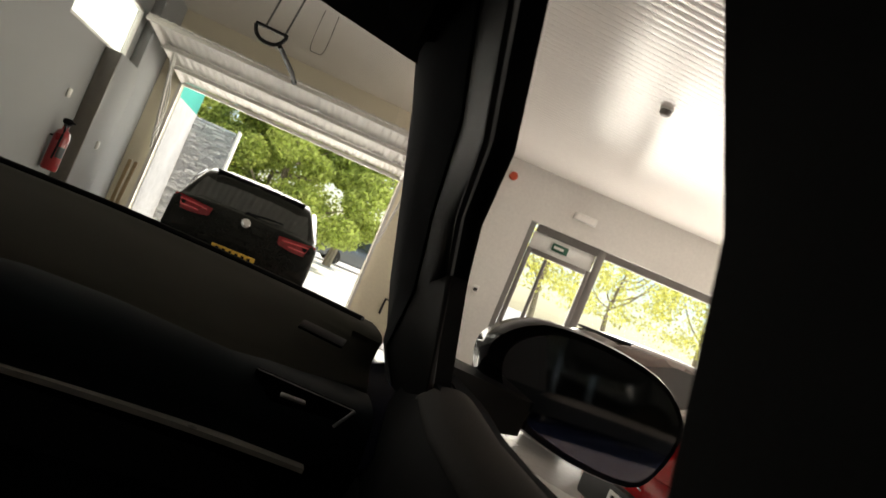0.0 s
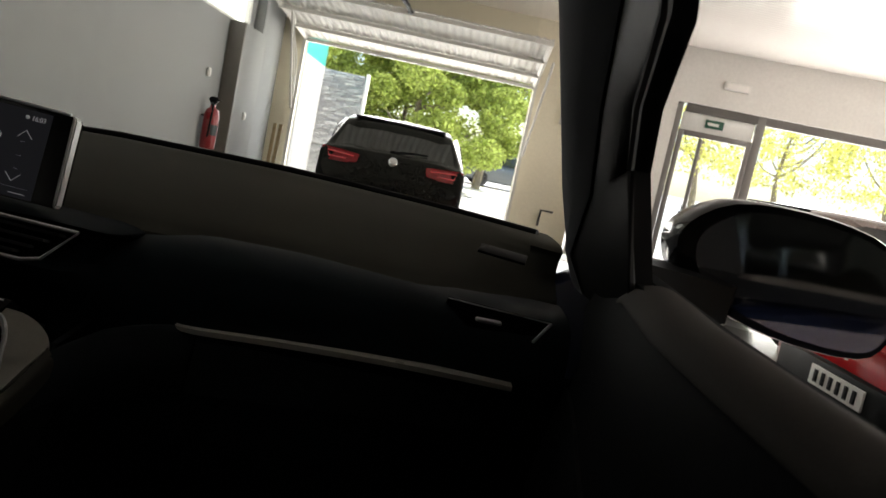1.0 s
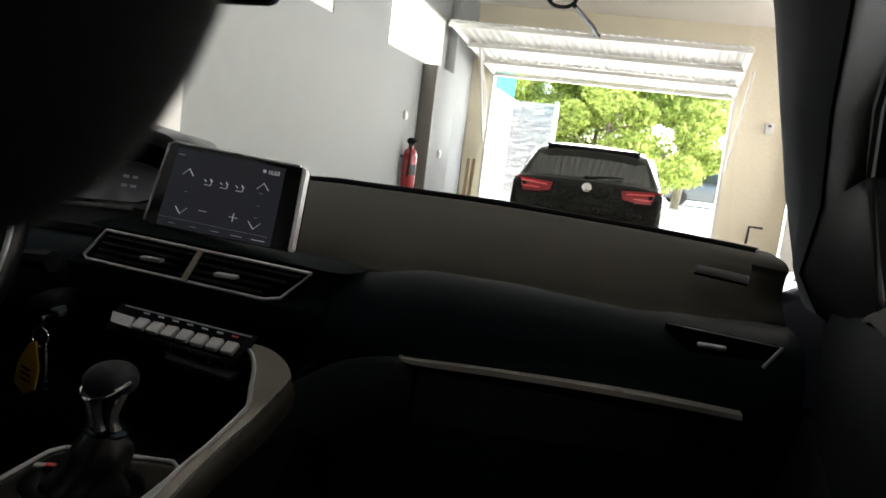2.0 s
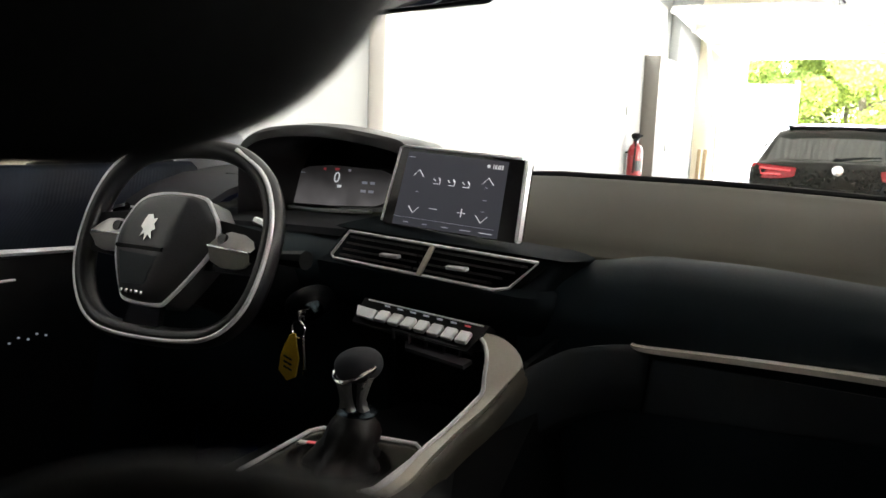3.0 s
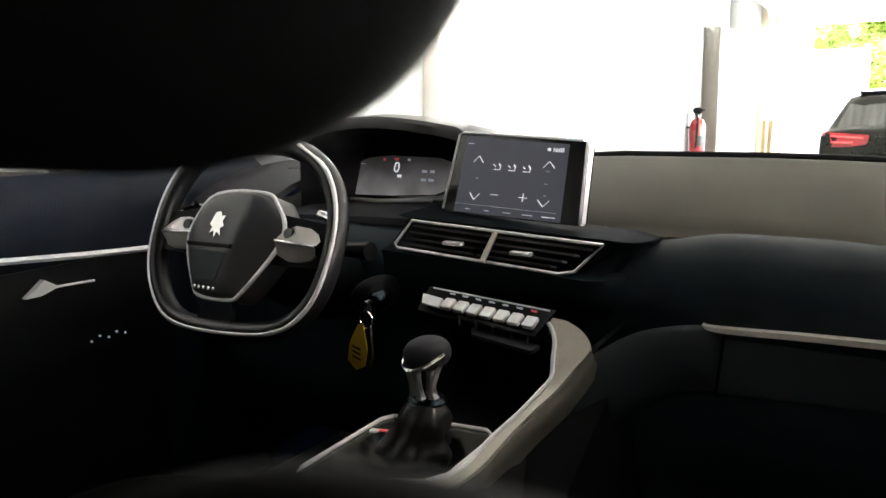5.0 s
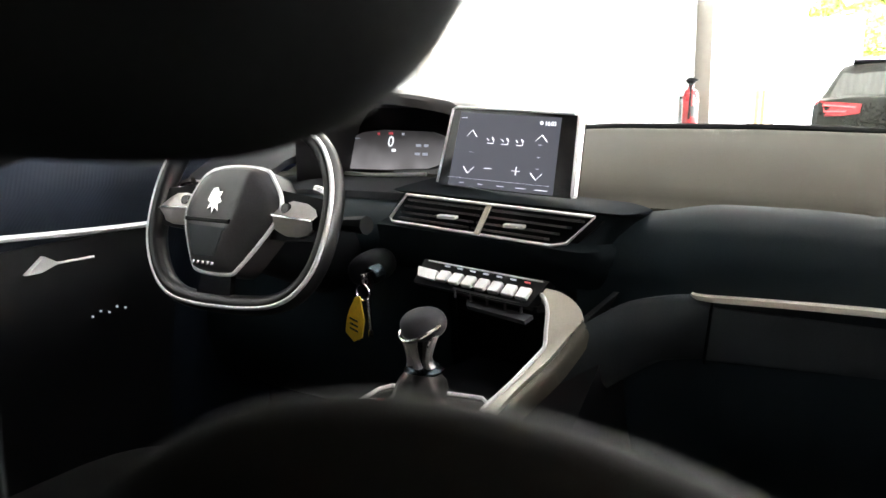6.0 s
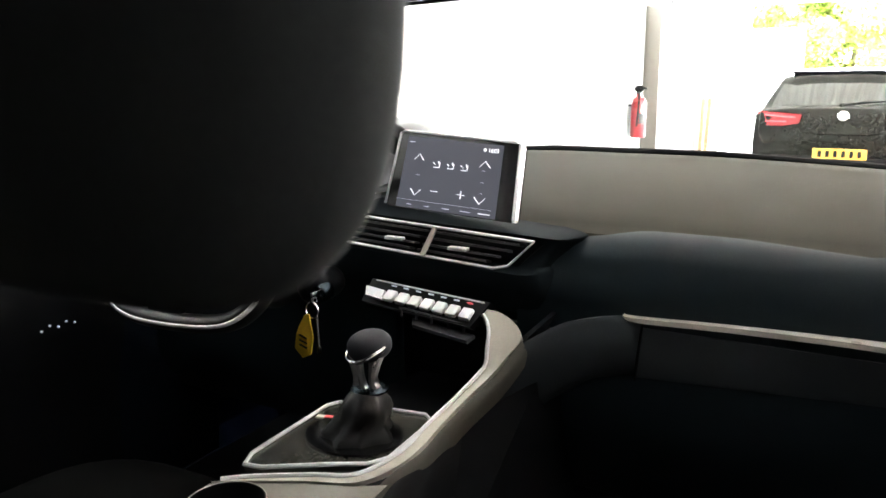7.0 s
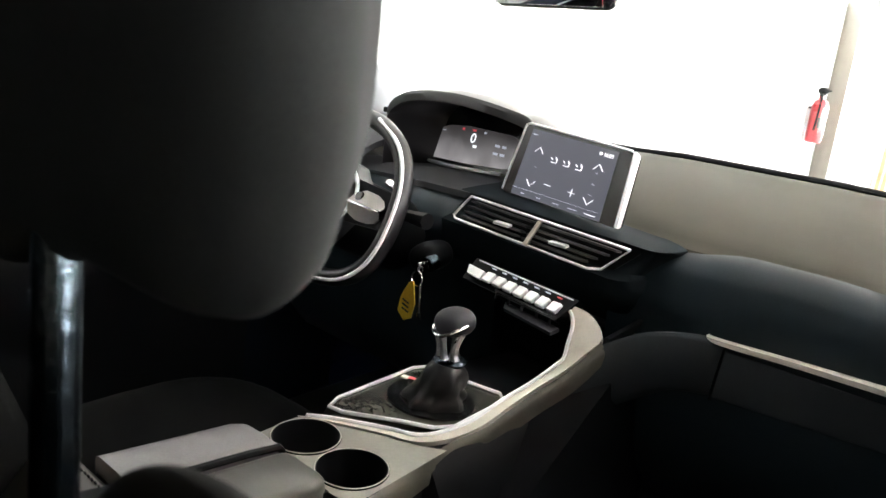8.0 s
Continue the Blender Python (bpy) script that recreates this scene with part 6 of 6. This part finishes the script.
def build_body(car):
    pillar(car, 1, [(0.805, 0.25, 1.09), (0.778, 0.20, 1.15), (0.724, 0.10, 1.225), (0.6795, -0.02, 1.315), (0.635, -0.14, 1.405)], [(0.78, 0.07, 1.09), (0.75, 0.066, 1.139), (0.735, -0.037, 1.225), (0.694, -0.178, 1.306), (0.66, -0.32, 1.382)],
           [(0.78, -0.23, 1.09), (0.75, -0.233, 1.141), (0.735, -0.179, 1.26), (0.692, -0.315, 1.308), (0.66, -0.45, 1.352)])
    pillar(car, -1, [(-0.77, 0.46, 1.10), (-0.752, 0.385, 1.190), (-0.722, 0.27, 1.255), (-0.672, 0.085, 1.358)], [(-0.765, 0.22, 1.10), (-0.76, 0.182, 1.178), (-0.76, 0.077, 1.274), (-0.75, -0.03, 1.335)],
           [(-0.765, 0.05, 1.10), (-0.76, 0.05, 1.16), (-0.76, 0.048, 1.256), (-0.752, -0.05, 1.335)])
    # centre pillar on the passenger side and its twin
    for s in (1, -1):
        bm = B()
        rows = []
        for z, y in ((0.40, -0.82), (1.0, -0.81), (1.21, -0.769), (1.30, -0.741), (1.41, -0.668), (1.50, -0.616)):
            xi = 0.68
            rows.append([(s * xi, y, z), (s * (xi + 0.05), y + 0.005, z), (s * (xi + 0.05), y - 0.16, z), (s * xi, y - 0.15, z)])
        loft(bm, rows, True, True)
        part("centre_pillar", bm, M_LINING, car)
        door_card(car, s)
        wing_mirror(car, s)
        # rear door and quarter
        bm = B()
        loft(bm, [[(s * 0.76, y, 1.16), (s * 0.72, y, 1.15), (s * 0.70, y, 0.9), (s * 0.74, y, 0.4)] for y in (-0.95, -1.3, -1.7, -2.5)])
        r = bmesh.ops.extrude_face_region(bm, geom=bm.faces[:]); bmesh.ops.translate(bm, verts=[v for v in r["geom"] if isinstance(v, bmesh.types.BMVert)], vec=(s * 0.03, 0, 0))
        part("rear_door_card", bm, M_NAVY, car)
        bm = B(); slab(bm, [(s * 0.735, -0.93, 1.16), (s * 0.735, -2.45, 1.16), (s * 0.66, -2.1, 1.45), (s * 0.63, -0.93, 1.50)], (s * 0.004, 0, 0))
        part("rear_side_window", bm, M_TINT, car, "dark privacy glass")
        # outer flank
        bm = B()
        rows = []
        for y, zt, w in ((1.72, 0.70, 0.70), (1.45, 0.95, 0.86), (0.95, 1.03, 0.90), (0.3, 1.10, 0.905), (-0.9, 1.12, 0.91), (-2.0, 1.13, 0.90), (-2.5, 1.10, 0.84), (-2.68, 0.9, 0.74)):
            rows.append([(s * (w - 0.09), y, zt + 0.015), (s * (w - 0.03), y, zt), (s * w, y, zt - 0.14), (s * w, y, 0.6), (s * (w - 0.02), y, 0.36), (s * (w - 0.08), y, 0.24)])
        loft(bm, rows)
        r = bmesh.ops.extrude_face_region(bm, geom=bm.faces[:]); bmesh.ops.translate(bm, verts=[v for v in r["geom"] if isinstance(v, bmesh.types.BMVert)], vec=(-s * 0.02, 0, 0))
        part("body_side", bm, M_PAINT_BLUE, car)
        # roof rail and rear pillar
        bm = B(); tube(bm, spline([(s * 0.60, -0.30, 1.475), (s * 0.585, -0.7, 1.53), (s * 0.585, -1.5, 1.54), (s * 0.60, -2.1, 1.47), (s * 0.70, -2.5, 1.15)], 5), 0.045, 8)
        part("roof_rail", bm, M_LINING, car)
        for y in (0.98, -1.70):
            m = Matrix.Translation((s * 0.80, y, 0.345)) @ Matrix.Rotation(radians(90), 4, "Y")
            bm = B(); lathe(bm, [(0.22, -0.10), (0.33, -0.11), (0.345, -0.08), (0.345, 0.08), (0.33, 0.11), (0.22, 0.10)], m, 28)
            wh = part("wheel", bm, M_RUBBER, car, "black tyre")
            bm = B(); lathe(bm, [(0, s * 0.09), (0.06, s * 0.09), (0.20, s * 0.06), (0.225, s * 0.105), (0.225, -s * 0.05)], m, 28)
            part("rim", bm, M_ALLOY, wh)
    # roof, floor, tail, bonnet, windscreen
    bm = B()
    loft(bm, [[(x, y, 1.45 + 0.10 * (1 - ((y + 1.1) / 1.1) ** 2) - 0.05 * (x / 0.6) ** 2) for x in (-0.62, -0.4, 0, 0.4, 0.62)] for y in (-0.22, -0.5, -0.9, -1.3, -1.7, -2.1)])
    r = bmesh.ops.extrude_face_region(bm, geom=bm.faces[:]); bmesh.ops.translate(bm, verts=[v for v in r["geom"] if isinstance(v, bmesh.types.BMVert)], vec=(0, 0, 0.03))
    part("roof", bm, M_LINING, car)
    bm = B(); slab(bm, [(-0.78, 0.9, 0.40), (0.78, 0.9, 0.40), (0.78, -2.6, 0.40), (-0.78, -2.6, 0.40)], (0, 0, -0.08))
    part("car_floor", bm, M_LINING, car)
    bm = B(); slab(bm, [(-0.78, 0.80, 0.40), (0.78, 0.80, 0.40), (0.74, 0.62, 1.05), (-0.74, 0.62, 1.05)], (0, 0.04, 0))
    part("bulkhead", bm, M_LINING, car)
    bm = B(); slab(bm, [(-0.78, -2.6, 0.40), (0.78, -2.6, 0.40), (0.74, -2.55, 1.12), (-0.74, -2.55, 1.12)], (0, -0.05, 0))
    part("tailgate", bm, M_PAINT_BLUE, car)
    bm = B()
    loft(bm, [[(x, y, z - 0.05 * (x / 0.85) ** 2) for x in (-0.84, -0.5, 0, 0.5, 0.84)] for y, z in ((0.78, 1.055), (1.1, 1.03), (1.45, 0.96), (1.66, 0.84), (1.76, 0.66), (1.78, 0.35))])
    r = bmesh.ops.extrude_face_region(bm, geom=bm.faces[:]); bmesh.ops.translate(bm, verts=[v for v in r["geom"] if isinstance(v, bmesh.types.BMVert)], vec=(0, -0.02, -0.02))
    part("bonnet", bm, M_PAINT_BLUE, car)
    bm = B()
    loft(bm, [[(-w, y + 0.10 * 1.0, z), (-w * 0.5, y + 0.06 + c, z), (0, y + 0.08 + c, z), (w * 0.5, y + 0.06 + c, z), (w, y + 0.10, z)] for y, z, w, c in ((0.62, 1.09, 0.76, 0.20), (0.30, 1.25, 0.70, 0.16), (0.0, 1.38, 0.65, 0.13), (-0.28, 1.475, 0.61, 0.10))])
    ws = part("windscreen", bm, M_GLASS, car)
    ws.visible_shadow = False
    bm = B(); slab(bm, [(-0.70, -2.58, 1.12), (0.70, -2.58, 1.12), (0.58, -2.12, 1.46), (-0.58, -2.12, 1.46)], (0, -0.004, 0.003))
    part("rear_window", bm, M_TINT, car, "dark privacy glass")
    # rear bench
    bm = B(); box(bm, (0, -1.45, 0.60), (1.3, 0.5, 0.18), 0.06, seg=3); box(bm, (0, -1.78, 0.85), (1.3, 0.16, 0.62), 0.06, Matrix.Rotation(radians(-18), 4, "X"), 3)
    part("rear_bench", bm, M_CLOTH, car)


def build_interior_mirror(car):
    rm = Matrix.Translation((-0.030, -0.055, 1.411)) @ Matrix.Rotation(radians(-14), 4, "Z") @ Matrix.Rotation(radians(10), 4, "X")
    bm = B(); box(bm, (0, 0.012, 0), (0.245, 0.03, 0.068), 0.014, seg=3)
    bmesh.ops.transform(bm, matrix=rm, verts=bm.verts[:])
    m = part("rear_view_mirror", bm, M_GLOSS, car, "frameless-look interior mirror in black housing")
    bm = B(); box(bm, (0, -0.0045, 0), (0.232, 0.003, 0.056), 0.0012)
    bmesh.ops.transform(bm, matrix=rm, verts=bm.verts[:])
    part("mirror_pane", bm, M_MIRROR, m)
    bm = B(); tube(bm, [(-0.018, -0.02, 1.43), (-0.018, 0.05, 1.46)], 0.012, 8)
    part("mirror_stem", bm, M_BLACK, m)


def build_seat(car, x0, s, label):
    """Front seat: squab, low backrest, outer side wing, raised head restraint on two posts."""
    outline = [(-0.235, 0.50), (-0.245, 0.75), (-0.225, 0.91), (-0.165, 0.995), (-0.07, 1.028), (0.07, 1.035), (0.165, 1.015), (0.225, 0.93), (0.245, 0.75), (0.235, 0.50)]
    P = spline([(x, 0, z) for x, z in outline], 5)
    def at(p, y, f):
        z = 0.75 + (p.z - 0.75) * f
        return Vector((x0 + p.x * f, y - 0.30 * (z - 0.50), z))
    bm = B()
    loft(bm, [[at(p, y, f) for p in P] for y, f in ((-0.610, 0.80), (-0.612, 0.93), (-0.628, 0.985), (-0.660, 1.0), (-0.705, 0.998), (-0.735, 0.985), (-0.750, 0.94), (-0.752, 0.80))], True, True)
    seat = part("front_seat", bm, M_CLOTH, car, label)
    bm = B(); cushion(bm, (x0, -0.42, 0.58), (0.26, 0.27, 0.10), 3.2, None, 28, 12)
    part("squab", bm, M_CLOTH, seat)
    bm = B(); cushion(bm, (x0 + s * 0.158, -0.9146, 1.1487), (0.0673, 0.0242, 0.0507), 2.0, None, 56, 48)
    for v in bm.verts:                      # drawn down into the backrest
        if v.co.z < 1.1487:
            v.co.z = 1.1487 + (v.co.z - 1.1487) * 3.2
    part("side_wing", bm, M_WING, seat, "padded outer shoulder wing")
    bm = B()
    # full flat back with a boxy rim, sides drawn in towards the front
    rows = []
    for y, w, h, n in ((-0.8905, 0.05, 0.03, 4), (-0.890, 0.090, 0.066, 4.2), (-0.8878, 0.114, 0.088, 4.5), (-0.884, 0.1265, 0.0985, 4.5), (-0.878, 0.134, 0.104, 4.5), (-0.871, 0.1375, 0.1055, 4.5), (-0.863, 0.1365, 0.1055, 4.2), (-0.853, 0.131, 0.105, 4), (-0.842, 0.122, 0.103, 3.6), (-0.830, 0.111, 0.099, 3.3), (-0.816, 0.100, 0.094, 3), (-0.806, 0.082, 0.083, 3), (-0.801, 0.06, 0.065, 3), (-0.799, 0.03, 0.03, 3)):
        sup = lambda v: math.copysign(abs(v) ** (2 / n), v)
        sag = 0.32 * min(max((-0.852 - y) / 0.02, 0.0), 1.0)
        drop = lambda x, z: z - sag * max(0.0, -0.002 - x) * min(max((1.31 - z) / 0.08, 0.0), 1.0)     # lower edge sags towards the inner side
        rows.append([(x0 + w * sup(math.cos(q)), y, drop(w * sup(math.cos(q)), 1.320 + h * sup(math.sin(q)))) for q in (2 * math.pi * k / 64 for k in range(64))])
    loft(bm, rows, True, True)
    part("head_restraint", bm, M_HEAD, seat, "dark charcoal fabric head restraint", smooth=100)
    for dx in (-0.14, -0.009):
        bm = B(); tube(bm, [(x0 + dx + 0.009, -0.897, 0.97), (x0 + dx - 0.003, -0.888, 1.10), (x0 + dx - 0.022, -0.875, 1.24)], 0.0108, 20)
        part("restraint_post", bm, M_POST, seat, "smoked chrome post")
        bm = B(); lathe(bm, [(0.015, 0), (0.017, 0.004), (0.012, 0.010)], Matrix.Translation((x0 + dx, -0.895, 1.04)), 14)
        part("post_collar", bm, M_BLACK, seat)


# ---- assemble ----
build_setting()
build_shopfront()
build_gate()
build_fittings()
build_outside()
hatchback("hatchback", pose(0.225, 8.28, 0), M_PAINT_BLACK, "black hatchback parked in the gateway, tail towards the showroom", M_PLATEY, plate_z=0.55)
hatchback("hatchback", pose(2.99, 2.97, 0, 0, 0, -90), M_PAINT_RED, "glossy red hatchback parked askew on the showroom floor", M_PLATE, height=1.33, plate_z=0.43, bend=0.20, rake=0.9)
hatchback("hatchback", pose(3.65, 6.9, 0, 0, 0, -90), M_PAINT_BRONZE, "bronze-brown car parked behind the red one", M_PLATE, height=1.40)
hatchback("hatchback", pose(2.3, 31.5, 0, 0, 0, -86), M_PAINT_GREY, "slate grey car parked far outside under the tree", M_PLATE)

own = thing("car", "dark blue car with black interior, ignition on", "car")
build_body(own)
build_dashboard(own)
build_cluster(own)
build_touchscreen(own)
build_centre_vents(own)
build_switches(own)
build_console(own)
build_wheel(own)
build_interior_mirror(own)
build_seat(own, 0.33, 1, "dark fabric front passenger seat")
build_seat(own, -0.36, -1, "dark fabric driver's seat")
build_keys()


# ---- stones of the pier ----
def build_stones():
    pier = bpy.data.objects["stone_pier"]
    rnd = random.Random(4)
    shapes = []
    for k in range(6):
        bm = B()
        box(bm, (0, 0, 0), (1, 1, 1), 0.06, seg=1)
        for v in bm.verts:
            v.co += Vector((rnd.uniform(-0.05, 0.05), rnd.uniform(-0.2, 0.1), rnd.uniform(-0.06, 0.06)))
        me = bpy.data.meshes.new("stone")
        bm.to_mesh(me); bm.free()
        me.materials.append(M_STONE)
        shapes.append(me)
    z = 0.02
    while z < 2.2:
        h = rnd.uniform(0.038, 0.062)
        x = -1.58
        while x < -0.78:
            w = min(rnd.uniform(0.10, 0.24), -0.765 - x)
            ob = new("stone", shapes[rnd.randrange(6)])
            ob.parent = pier
            ob.location = (x + w / 2, 14.02 - rnd.uniform(0.0, 0.02), z + h / 2)
            ob.scale = (w - 0.006, 0.06, h - 0.006)
            x += w
        z += h


build_stones()
